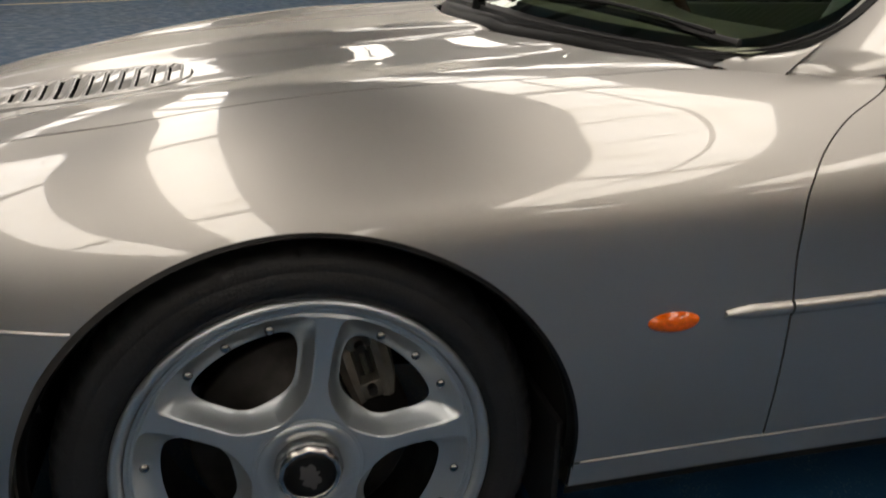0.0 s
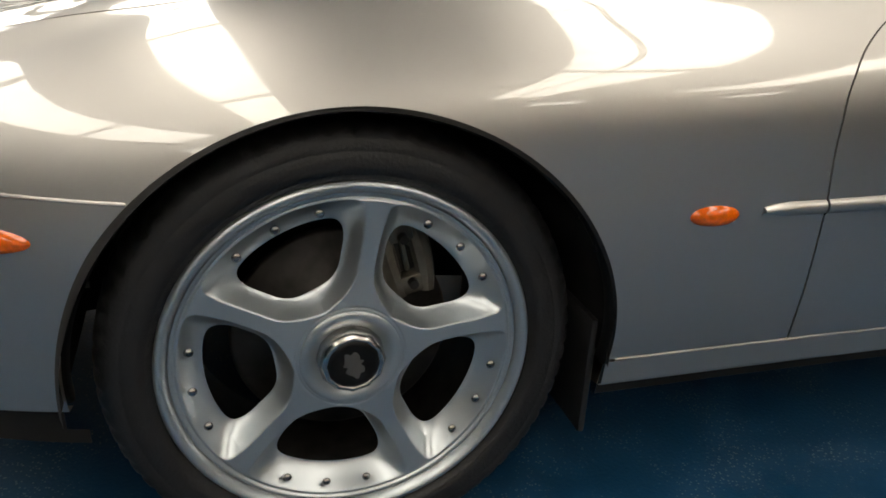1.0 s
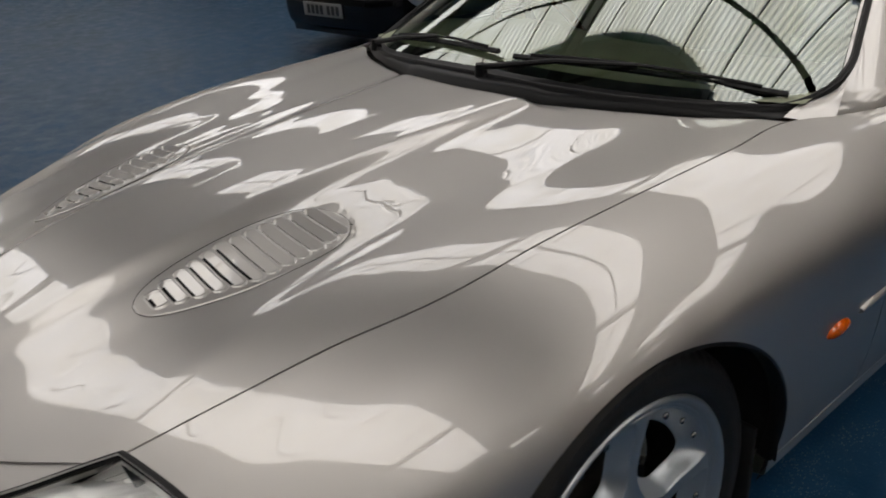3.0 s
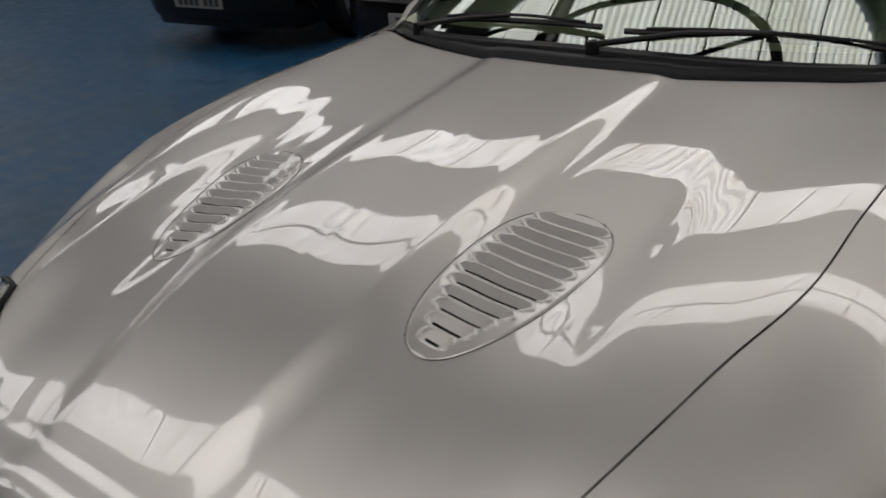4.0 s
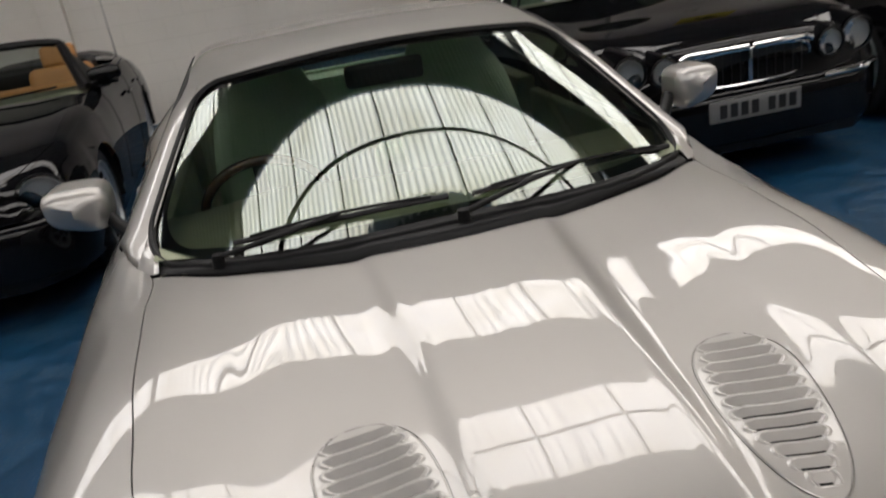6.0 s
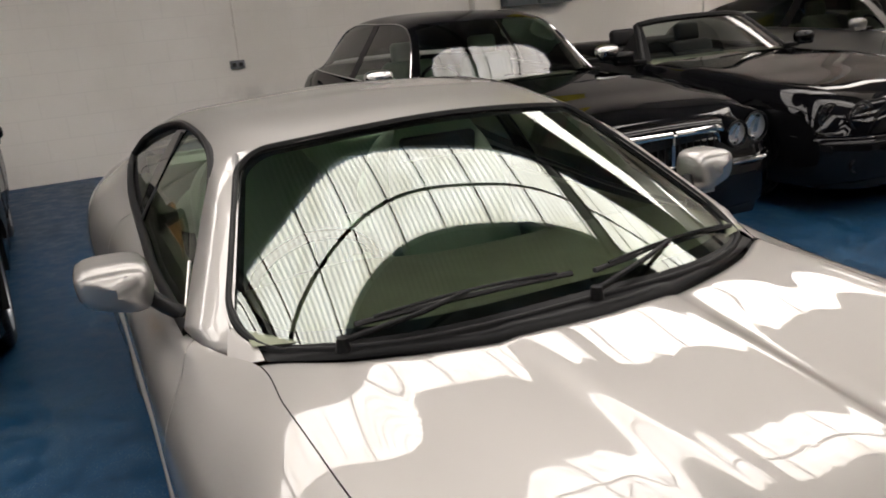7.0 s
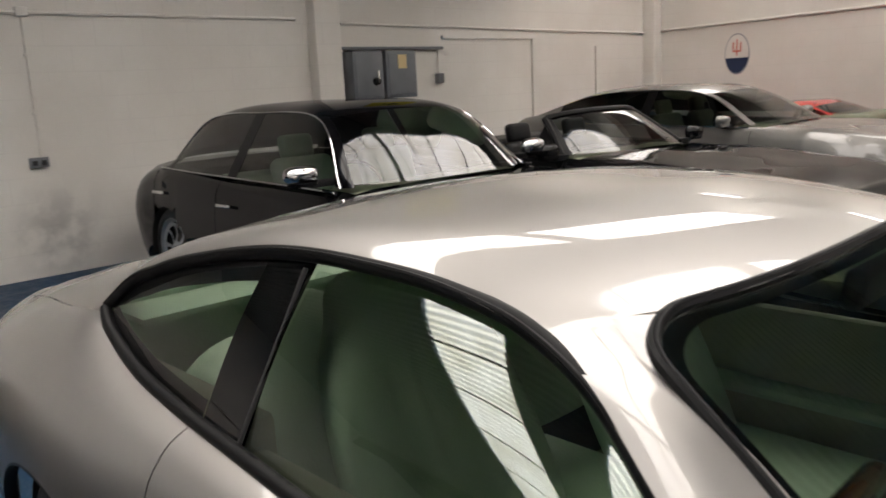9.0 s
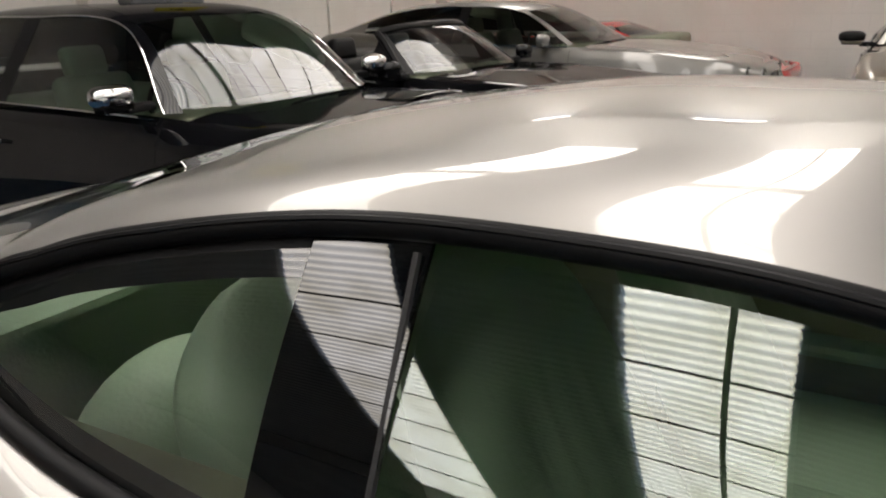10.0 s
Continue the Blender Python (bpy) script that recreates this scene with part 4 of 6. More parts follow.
for side in (1, -1):
    us, ws = mesh_grid(np.linspace(S_BACK - 0.002, 1.0, 50), np.linspace(0.80, 1.0, 26))
    put("rear_pillar", panel_mesh("rear_pillar", roof_point(us, ws), PAINT, side, 0.01), coupe)
    us, ws = mesh_grid(np.linspace(0.97, 1.0, 4), np.linspace(0, 0.80, 20))
    put("rear_scuttle", panel_mesh("rear_scuttle", roof_point(us, ws), PAINT, side, 0.006), coupe)
    # side windows
    def window(name, ya, yb, low=0.018, high=0.022, slope=0.0):
        rows = []
        for g in np.linspace(0, 1, 50):
            row = []
            for f in np.linspace(0, 1, 14):
                yy = ya + (yb - ya) * g
                z0 = float(smooth_keys(WINDOW_LOW, yy))
                z1 = float(smooth_keys(WINDOW_TOP, yy))
                z1 = max(z1 - high, z0 + 0.001)
                z0 = min(z0 + low * 0, z1)
                zz = z0 + (z1 - z0) * f
                row.append(on_side(yy + slope * (zz - 1.1), zz, -0.007 + 0.011 * math.sin(math.pi * f)))
            rows.append(row)
        rows = mirrored(np.array(rows), side)
        return put(name, mesh_of(name, rows.reshape(-1, 3), grid_faces(50, 14, side < 0), GLASS if name == "door_window" else CLEARGLASS), coupe, "tinted side glass")
    window("door_window", 0.93, 1.950)
    window("quarter_window", 2.085, 2.625)
    # black printed border inside the quarter glass
    for top in (True, False):
        rows = []
        for yy in np.linspace(2.10, 2.62, 40):
            z0, z1 = float(smooth_keys(WINDOW_LOW, yy)), float(smooth_keys(WINDOW_TOP, yy))
            m = 0.5 * (z0 + z1)
            za, zb = (z1 - 0.004, max(z1 - 0.050, m)) if top else (z0, min(z0 + 0.036, m))
            rows.append([on_side(yy, za + (zb - za) * f, -0.010 + 0.006 * f) for f in (0, 0.5, 1)])
        put("glass_border", panel_mesh("glass_border", np.array(rows), TRIM, side, 0), coupe)
    # bright front channel of the door glass
    part("glass_channel", tube([mirrored(on_side(0.949 + 0.218 * f, 0.868 + 0.098 * f, 0.004), side) for f in np.linspace(0, 1, 8)], 0.006, 8), BRIGHT, coupe, "pale metal glass channel")
    # black pillar between the windows
    rows = []
    for f in np.linspace(0, 1, 14):
        row = []
        for g in np.linspace(0, 1, 6):
            yy = 1.945 + 0.14 * g + 0.02 * f
            z0 = float(smooth_keys(WINDOW_LOW, yy))
            z1 = float(smooth_keys(WINDOW_TOP, yy)) - 0.005
            row.append(on_side(yy, z0 + (z1 - z0) * f, -0.004 + 0.011 * math.sin(math.pi * f)))
        rows.append(row)
    put("centre_pillar", panel_mesh("centre_pillar", np.array(rows), GLOSS, side, 0.006), coupe, "gloss black centre pillar")
    part("window_channel", tube([mirrored(on_side(1.945 + 0.03 * f, 0.915 + 0.28 * f, 0.003), side) for f in np.linspace(0, 1, 12)], 0.005, 6), RUBBER, coupe)
    # rubber surround: rail over the windows and waist strip
    ys = np.concatenate([np.linspace(0.91, 2.0, 50), np.linspace(2.02, 2.639, 40)])
    rail = [mirrored(top_edge(yy) + 0.001 * PLANE_N, side) for yy in ys]
    belt = [mirrored(on_side(yy, float(smooth_keys(WINDOW_LOW, yy)), 0.004), side) for yy in np.linspace(2.64, 0.92, 70)]
    part("window_rail", tube(rail, 0.0155, 10), TRIM, coupe, "black window surround")
    part("rail_trim", tube([Vector(q) + 0.014 * Vector(mirrored(PLANE_N, side)) for q in rail], 0.0040, 6), TRIM, coupe, "thin raised bead on the window rail")
    part("waist_strip", tube(belt, 0.015, 10), TRIM, coupe, "black waist strip")
    # corner patch ahead of the door window
    rows = []
    for f in np.linspace(0, 1, 8):
        rows.append([on_side(0.905 + 0.10 * f + 0.012 * g, 0.873 + (float(smooth_keys(WINDOW_TOP, 0.905 + 0.10 * f)) - 0.873) * g, 0.004) for g in np.linspace(0, 1, 6)])
    put("mirror_base_panel", panel_mesh("mirror_base_panel", np.array(rows), TRIM, side, 0.004), coupe)
    # door handle: round recess with a pull
    q = ring_at_z(1.90, 0.765)[1]
    out = np.array([0.93, 0.0, 0.36])
    ring = [mirrored(ring_at_z(1.90 + 0.060 * math.cos(a), 0.765 + 0.056 * math.sin(a))[1], side) for a in np.linspace(0, 2 * math.pi, 40, endpoint=False)]
    handle = part("door_handle", tube(ring, 0.0025, 6, True), PAINT, coupe, "round flush door handle")
    bm = bmesh.new()
    bmesh.ops.create_uvsphere(bm, u_segments=20, v_segments=10, radius=1.0)
    for v in bm.verts:
        v.co = Vector(mirrored(q + np.array([0.014 * v.co.x, 0.036 * v.co.y, 0.044 * v.co.z]), side))
    part("pull", bm, PAINT, handle)
    # door mirror
    rows = []
    for a in np.linspace(0, 1, 18):
        row = []
        for b in np.linspace(0, 2 * math.pi, 28, endpoint=True):
            prof = math.sin(math.pi * min(1, 0.06 + a * 0.94) ** 0.62) if a < 1 else 0.0
            cx, cz = math.cos(b), math.sin(b)
            e = (abs(cx) ** 3.6 + abs(cz) ** 3.6) ** (-1 / 3.6)
            grow = [0.0, 0.60, 0.80, 0.90, 0.95, 0.98, 1.0, 1.0, 1.0, 1.0, 1.0, 1.0, 0.995, 0.99, 0.985, 0.98, 0.97, 0.94][int(round(a * 17))]
            hx, hz = (0.070 if side > 0 else 0.088) * grow * (1 + 0.06 * cz), 0.061 * grow * (1 + 0.16 * (-cx))
            row.append((0.935 + (0.024 if side > 0 else 0.0) + cx * e * hx, (1.045 if side > 0 else 1.035) + (0.150 if side > 0 else 0.172) * a, 0.962 + cz * e * hz + 0.012 * cx))
        rows.append(row)
    rows = np.array(rows)
    mirror = put("door_mirror", panel_mesh("door_mirror", rows, PAINT, side, 0), coupe, "silver door mirror shell")
    bm = bmesh.new()
    bmesh.ops.create_circle(bm, cap_ends=True, segments=28, radius=1.0)
    for v, r in zip(bm.verts, rows[-1][:28]):
        v.co = Vector((r[0] * side, 1.186 if side > 0 else 1.198, r[2]))
    part("mirror_glass", bm, CHROME, mirror)
    arm = [(0.79 * side, 1.00, 0.885), (0.83 * side, 1.06, 0.90), (0.86 * side, 1.10, 0.92), (0.88 * side, 1.13, 0.935)]
    part("mirror_arm", tube(arm, 0.02, 10), TRIM, mirror, "black mirror arm")

# wipers
def wiper(pivot, bend, tip0, tip1, lift=0.020):
    up = Vector((0, -0.35, 0.94))
    w = part("wiper", tube([Vector(pivot), Vector(pivot) + up * 0.028, Vector(bend) + up * 0.034, (Vector(tip0) + Vector(tip1)) / 2 + up * 0.034], lambda f: 0.009 - 0.004 * f, 8), TRIM, coupe, "black windscreen wiper")
    part("blade", tube([Vector(tip0) + (Vector(tip1) - Vector(tip0)) * f + up * (0.014 + 0.006 * math.sin(math.pi * f)) for f in np.linspace(0, 1, 16)], 0.007, 6), RUBBER, w)
    part("blade_spine", tube([Vector(tip0) + (Vector(tip1) - Vector(tip0)) * f + up * (0.020 + 0.016 * math.sin(math.pi * f)) for f in np.linspace(0.08, 0.92, 12)], 0.004, 6), TRIM, w)
    bm = bmesh.new()
    bmesh.ops.create_cone(bm, cap_ends=True, segments=16, radius1=0.017, radius2=0.013, depth=0.03, matrix=Matrix.Translation(Vector(pivot) + up * 0.02))
    part("pivot_cap", bm, TRIM, w)
    return w


def sp(u, k):
    return tuple(screen_point(np.array(u), np.array(k)))


wiper(sp(0.04, 0.0), sp(0.30, 0.07), sp(0.10, 0.09), sp(0.90, 0.045))
wiper(sp(-0.72, 0.0), sp(-0.50, 0.06), sp(-0.68, 0.075), sp(0.02, 0.10))

for ob in list(coupe.children):
    if ob.type == "MESH" and ob.data.materials[0] in (GLASS, CLEARGLASS):
        face_out(ob.data, (0, 1.8, 0.6))

# ---- wheels ----
WIN = math.radians(9)


def window_distance(R, T, lo=0.105, hi=0.203, shift=0.0, sharp=120, flare=0.014):
    """Signed distance to the edge of the nearest opening of the wheel face; negative inside it."""
    k = (T - WIN) / (2 * math.pi / 5)
    d = np.abs(k - np.round(k)) * 2 * math.pi / 5
    w = 0.031 + shift + 0.030 * np.clip((0.135 - R) / 0.06, 0, 1) ** 2 + flare * np.clip((R - 0.160) / 0.05, 0, 1) ** 2
    terms = np.stack([R - hi, lo - R, w - R * np.sin(np.clip(math.radians(36) - d, -1, 1))])
    return np.log(np.exp(terms * sharp).sum(0)) / sharp


def wheel_meshes():
    nr, nt = 128, 720
    R, T = mesh_grid(np.linspace(0.070, 0.248, nr), np.linspace(0, 2 * math.pi, nt, endpoint=False))
    sd = window_distance(R, T)
    hole = sd < 0
    fs = []
    for i in range(nr - 1):
        for j in range(nt):
            j2 = (j + 1) % nt
            if not (hole[i, j] and hole[i + 1, j] and hole[i, j2] and hole[i + 1, j2]):
                fs.append((i * nt + j, (i + 1) * nt + j, (i + 1) * nt + j2, i * nt + j2))
    # draw the ragged edge of each opening back to its outline
    for _ in range(3):
        gr = (window_distance(R + 1e-4, T) - sd) / 1e-4
        gt = (window_distance(R, T + 1e-4) - sd) / 1e-4
        step = np.where(hole, sd, 0)
        g2 = gr**2 + (gt / R) ** 2 + 1e-9
        R, T = R - step * gr / g2, T - step * gt / R**2 / g2
        sd = window_distance(R, T)
    bowl = window_distance(R, T, 0.077, 0.2390, -0.0195, 95, 0.002)
    wall = np.where(bowl < 0, 1 - np.clip(sd, 0, None) / (np.clip(sd, 0, None) - bowl + 1e-9), 0)
    depth = -0.034 * (1 - (1 - wall) ** 1.5)
    depth += -0.005 * np.exp(-((R - 0.15) / 0.05) ** 2)
    depth -= 0.0012 * np.exp(-((R - 0.0785) / 0.0011) ** 2)
    depth -= 0.004 * np.exp(-((R - 0.2405) / 0.0025) ** 2)
    X = depth
    verts = np.stack([X, -R * np.sin(T), -R * np.cos(T)], -1).reshape(-1, 3)
    face = mesh_of("wheel_face", verts, fs, ALLOY)
    lathe = lambda prof, seg=96: (np.array([[(x, r * math.sin(a), r * math.cos(a)) for x, r in prof] for a in np.linspace(0, 2 * math.pi, seg + 1)]).reshape(-1, 3), grid_faces(seg + 1, len(prof)))
    rim = mesh_of("rim", *lathe([(-0.024, 0.236), (-0.012, 0.246), (-0.004, 0.249), (0.008, 0.252), (0.014, 0.258), (0.014, 0.263), (0.008, 0.267), (-0.01, 0.267)]), ALLOY)
    barrel = mesh_of("rim_barrel", *lathe([(-0.21, 0.232), (-0.03, 0.230), (-0.022, 0.238)]), BRAKE)
    prof = [(-0.01, 0.262), (0.010, 0.268), (0.0145, 0.276), (0.0165, 0.277), (0.0170, 0.288), (0.0175, 0.303), (0.0155, 0.306), (0.0150, 0.309), (0.0155, 0.312), (0.010, 0.325), (0.004, 0.332), (-0.004, 0.3375),
            (-0.02, 0.342), (-0.055, 0.343), (-0.056, 0.336), (-0.064, 0.336), (-0.065, 0.343), (-0.11, 0.343), (-0.111, 0.336), (-0.12, 0.336), (-0.121, 0.343), (-0.20, 0.342), (-0.225, 0.325), (-0.225, 0.26)]
    rows, faces_ = lathe(prof, 280)
    rows = rows.reshape(281, len(prof), 3)
    for i in range(280):
        if i % 4 == 0:
            rows[i, 10:14, 1:] *= 1 - 0.005 / 0.34
    rows[280] = rows[0]
    tyre = mesh_of("tyre", rows.reshape(-1, 3), faces_, RUBBER)
    hub = mesh_of("hub_boss", *lathe([(-0.010, 0.0745), (0.0015, 0.0735), (0.003, 0.072), (0.004, 0.066), (0.002, 0.058), (-0.004, 0.050), (-0.008, 0.045)], 64), ALLOY)
    nut = mesh_of("centre_nut", *lathe([(-0.008, 0.050), (0.012, 0.0485), (0.021, 0.044), (0.023, 0.040), (0.020, 0.037)], 12), BRIGHT)
    cap = mesh_of("centre_cap", *lathe([(0.018, 0.0375), (0.0215, 0.0355), (0.022, 0.030), (0.022, 0.001)], 40), TRIM)
    ew = [(0.0226, r_ * math.sin(a_), r_ * math.cos(a_)) for a_, r_ in ((a, 0.0165 + 0.004 * math.cos(2 * a + 0.6) + 0.0022 * math.sin(7 * a) + 0.0012 * math.cos(11 * a)) for a in np.linspace(0, 2 * math.pi, 40, endpoint=False))]
    emblem = mesh_of("emblem", ew, [tuple(range(40))], LOGO_GREY, False)
    disc = mesh_of("brake_disc", *lathe([(-0.10, 0.165), (-0.085, 0.165), (-0.083, 0.160), (-0.083, 0.08), (-0.06, 0.075), (-0.06, 0.001)], 64), BRAKE)
    return face, rim, tyre, hub, nut, cap, emblem, disc, barrel


MW = wheel_meshes()
rivet_bm = bmesh.new()
bmesh.ops.create_uvsphere(rivet_bm, u_segments=12, v_segments=8, radius=0.0068)
for v in rivet_bm.verts:
    v.co.x *= 0.6
for f in rivet_bm.faces:
    f.smooth = True
rivet_me = bpy.data.meshes.new("rivet")
rivet_bm.to_mesh(rivet_me)
rivet_bm.free()
rivet_me.materials.append(BOLT)


CALIPER_AT = Matrix.Translation((-0.055, 0.092, 0.122)) @ pose(0, 0, 0, 14, 0, 0)


def caliper_mesh():
    """A cast body that narrows inward, with an open middle, a ribbed back and a bleed nipple."""
    bm = bmesh.new()
    for sgn in (-1, 1):
        leg = [(-0.025 + 0.012 * math.cos(3 * f), sgn * (0.021 + 0.006 * math.sin(math.pi * f)), -0.062 + 0.124 * f) for f in np.linspace(0, 1, 12)]
        t = tube(leg, lambda f: 0.011 + 0.005 * math.sin(math.pi * f), 8)
        me = bpy.data.meshes.new("leg")
        t.to_mesh(me)
        t.free()
        bm.from_mesh(me)
        bpy.data.meshes.remove(me)
    for q in ((-0.045, -0.018, -0.060, -0.004, 0.018, -0.030), (-0.045, -0.018, 0.026, -0.004, 0.018, 0.060), (-0.050, -0.018, -0.030, -0.030, 0.018, 0.026), (-0.030, -0.004, -0.030, -0.018, 0.004, 0.026)):
        box(bm, *q, 0.005)
    bmesh.ops.transform(bm, matrix=CALIPER_AT, verts=bm.verts)
    return bm


def add_wheel(parent, m, label=""):
    face, rim, tyre, hub, nut, cap, emblem, disc, barrel = MW
    wheel = put("wheel", face, parent, label or "five-spoke alloy wheel with rivets round the rim", m)
    for nm, me in (("rim", rim), ("tyre", tyre), ("hub_boss", hub), ("centre_nut", nut), ("centre_cap", cap), ("emblem", emblem), ("brake_disc", disc), ("rim_barrel", barrel)):
        put(nm, me, wheel)
    caliper = part("caliper", caliper_mesh(), CALIPER, wheel, "cast brake caliper behind the spokes")
    for h in (-0.038, 0.036):
        bm = bmesh.new()
        bmesh.ops.create_cone(bm, cap_ends=True, segments=12, radius1=0.008, radius2=0.007, depth=0.012, matrix=CALIPER_AT @ Matrix.Translation((0.006, 0.0, h)) @ pose(0, 0, 0, 0, 90, 0))
        part("caliper_bolt", bm, BRAKE, caliper)
    for i in range(5):
        for dd in (-16, 0, 16):
            a = WIN + i * 2 * math.pi / 5 + radians(dd)
            put("rivet", rivet_me, wheel, "", Matrix.Translation((-0.0085, -0.2215 * math.sin(a), -0.2215 * math.cos(a))))
    return wheel


for wx, wy in ((0.835, 0.0), (0.885, REAR_AXLE)):
    add_wheel(coupe, Matrix.Translation((wx, wy, 0.343)))
    add_wheel(coupe, Matrix.Translation((-wx, wy, 0.343)) @ pose(0, 0, 0, 0, 0, 180))

# ---- cabin ----
def cushion(x0, y0, z0, x1, y1, z1, bevel):
    bm = bmesh.new()
    vs = bmesh.ops.create_cube(bm, size=1.0)["verts"]
    for v in vs:
        v.co = Vector(((x0 + x1) / 2 + v.co.x * (x1 - x0), (y0 + y1) / 2 + v.co.y * (y1 - y0), (z0 + z1) / 2 + v.co.z * (z1 - z0)))
    bmesh.ops.bevel(bm, geom=list(bm.edges), offset=bevel, segments=5, affect="EDGES", profile=0.5)
    return bm


def seat_back(w_low, w_top, h, thick, pleats=5, dome=0.10):
    """Seat back with a built-in headrest: upright rings that narrow above the shoulders, flutes down the middle of the front."""
    nv, nu = 46, 64
    rows = []
    for v in np.linspace(0, 1, nv):
        w = float(smooth_keys([(0, 0.90 * w_low), (0.25, w_low), (0.60, 0.97 * w_low), (0.80, 0.5 * (w_low + w_top)), (0.90, w_top), (1, 0.92 * w_top)], v))
        e = (max(0.0, 1 - max(0.0, (v - 1 + dome) / dome) ** 2.2) ** 0.5) * 0.98 + 0.02
        t = thick * (1 - 0.35 * v) * (0.45 + 0.55 * e)
        w *= (0.72 + 0.28 * e) if dome < 0.2 else 0.04 + 0.96 * e
        t *= 1 if dome < 0.2 else 0.05 + 0.95 * e
        row = []
        for q in np.linspace(0, 2 * math.pi, nu, endpoint=False):
            c, sn = math.cos(q), math.sin(q)
            k = (abs(c) ** 3.2 + abs(sn) ** 3.2) ** (-1 / 3.2)
            x, y = w * c * k, t * sn * k
            if y < 0 and pleats:
                inside = max(0.0, 1 - (abs(x) / (0.66 * w_low)) ** 8)
                span = max(0.0, 1 - abs((v - 0.40) / 0.36) ** 8)
                y += 0.012 * inside * span * (1 - abs(math.sin(math.pi * (x / (1.32 * w_low) + 0.5) * pleats)))
                y += 0.010 * max(0.0, 1 - (x / (0.72 * w)) ** 4) * span
            row.append((x, y, h * v))
        rows.append(row)
    fs = [(i * nu + j, i * nu + (j + 1) % nu, (i + 1) * nu + (j + 1) % nu, (i + 1) * nu + j) for i in range(nv - 1) for j in range(nu)]
    fs += [tuple(range(nu - 1, -1, -1)), tuple((nv - 1) * nu + j for j in range(nu))]
    return mesh_of("seat_back", np.array(rows).reshape(-1, 3), fs, SAGE)


rows = []
for a in np.linspace(-1, 1, 40):
    row = []
    for f in np.linspace(0, 1, 16):
        y = 0.56 + 0.62 * f + 0.14 * abs(a) ** 2 * (1 - f)
        z = 0.893 - 0.03 * f + 0.025 * math.sin(math.pi * f) - 0.10 * max(0, f - 0.86) / 0.14 + 0.035 * math.exp(-((a + 0.5) / 0.28) ** 2) * f
        row.append((0.70 * a, y, z))
    rows.append(row)
put("dashboard", mesh_of("dashboard", np.array(rows).reshape(-1, 3), grid_faces(40, 16, True), FACIA), coupe, "olive green dashboard")
part("fascia", boxed(-0.68, 1.13, 0.60, 0.68, 1.17, 0.80, 0.02), WOOD, coupe, "polished wood fascia")
part("cabin_floor", boxed(-0.72, 0.75, 0.24, 0.72, 2.95, 0.28), DASH, coupe)
part("centre_console", boxed(-0.12, 1.15, 0.28, 0.12, 2.05, 0.62, 0.04), SAGE, coupe)
part("rear_bulkhead", boxed(-0.66, 2.92, 0.28, 0.66, 2.97, 0.98), SAGE, coupe)
part("parcel_shelf", boxed(-0.62, 2.72, 0.95, 0.62, 3.0, 0.965), SAGE, coupe)
us, ws = mesh_grid(np.linspace(0.02, 0.98, 30), np.linspace(0, 0.97, 20))
half = roof_point(us * S_BACK, ws) - np.array([0, 0, 0.03])
full = np.concatenate([mirrored(half[:, :0:-1], -1), half], 1)
put("headlining", mesh_of("headlining", full.reshape(-1, 3), grid_faces(30, full.shape[1]), SAGE), coupe)
FRONT_BACK = seat_back(0.25, 0.165, 0.74, 0.085)
REAR_BACK = seat_back(0.20, 0.18, 0.56, 0.115, 0, 0.36)
for side in (1, -1):
    part("door_card", boxed(min(side * 0.70, side * 0.745), 0.95, 0.30, max(side * 0.70, side * 0.745), 2.02, 0.868, 0.015), FACIA, coupe, "olive green door card")
    part("arm_rest", boxed(min(side * 0.63, side * 0.72), 1.25, 0.62, max(side * 0.63, side * 0.72), 1.95, 0.66, 0.02), SAGE, coupe)
    part("quarter_trim", boxed(min(side * 0.66, side * 0.74), 2.04, 0.30, max(side * 0.66, side * 0.74), 2.92, 0.915, 0.015), FACIA, coupe)
    cx = side * 0.365
    seat = part("front_seat", cushion(cx - 0.25, 1.26, 0.40, cx + 0.25, 1.80, 0.57, 0.06), SAGE, coupe, "pale leather front seat")
    put("backrest", FRONT_BACK, seat, "", Matrix.Translation((cx, 1.74, 0.48)) @ pose(0, 0, 0, -26, 0, 0))
    rear = part("rear_seat", cushion(side * 0.34 - 0.27, 2.30, 0.45, side * 0.34 + 0.27, 2.70, 0.62, 0.06), SAGE, coupe, "pale leather rear seat")
    put("backrest", REAR_BACK, rear, "", Matrix.Translation((side * 0.38, 2.27, 0.50)) @ pose(0, 0, 0, -15, 0, 0))
    bm = bmesh.new()
    bmesh.ops.create_uvsphere(bm, u_segments=28, v_segments=18, radius=1.0)
    for v in bm.verts:
        v.co = Vector((side * 0.42 + 0.22 * v.co.x, 2.56 + 0.14 * v.co.y, 0.72 + 0.19 * v.co.z))
    part("shoulder_roll", bm, SAGE, rear)
# steering wheel
sw = Matrix.Translation((-0.42, 1.16, 0.838)) @ pose(0, 0, 0, -62, 0, 0)
bm = tube([(0.185 * math.cos(a), 0.185 * math.sin(a), 0) for a in np.linspace(0, 2 * math.pi, 48, endpoint=False)], 0.0155, 10, True)
steering = part("steering_wheel", bm, WOOD, coupe, "wood and leather steering wheel", sw)
part("wheel_boss", cushion(-0.075, -0.06, -0.045, 0.075, 0.06, 0.01, 0.02), TRIM, steering)
for a in (0, 180, 270):
    part("wheel_spoke", boxed(0.05, -0.018, -0.022, 0.18, 0.018, -0.008, 0.005), TRIM, steering, "", pose(0, 0, 0, 0, 0, a))
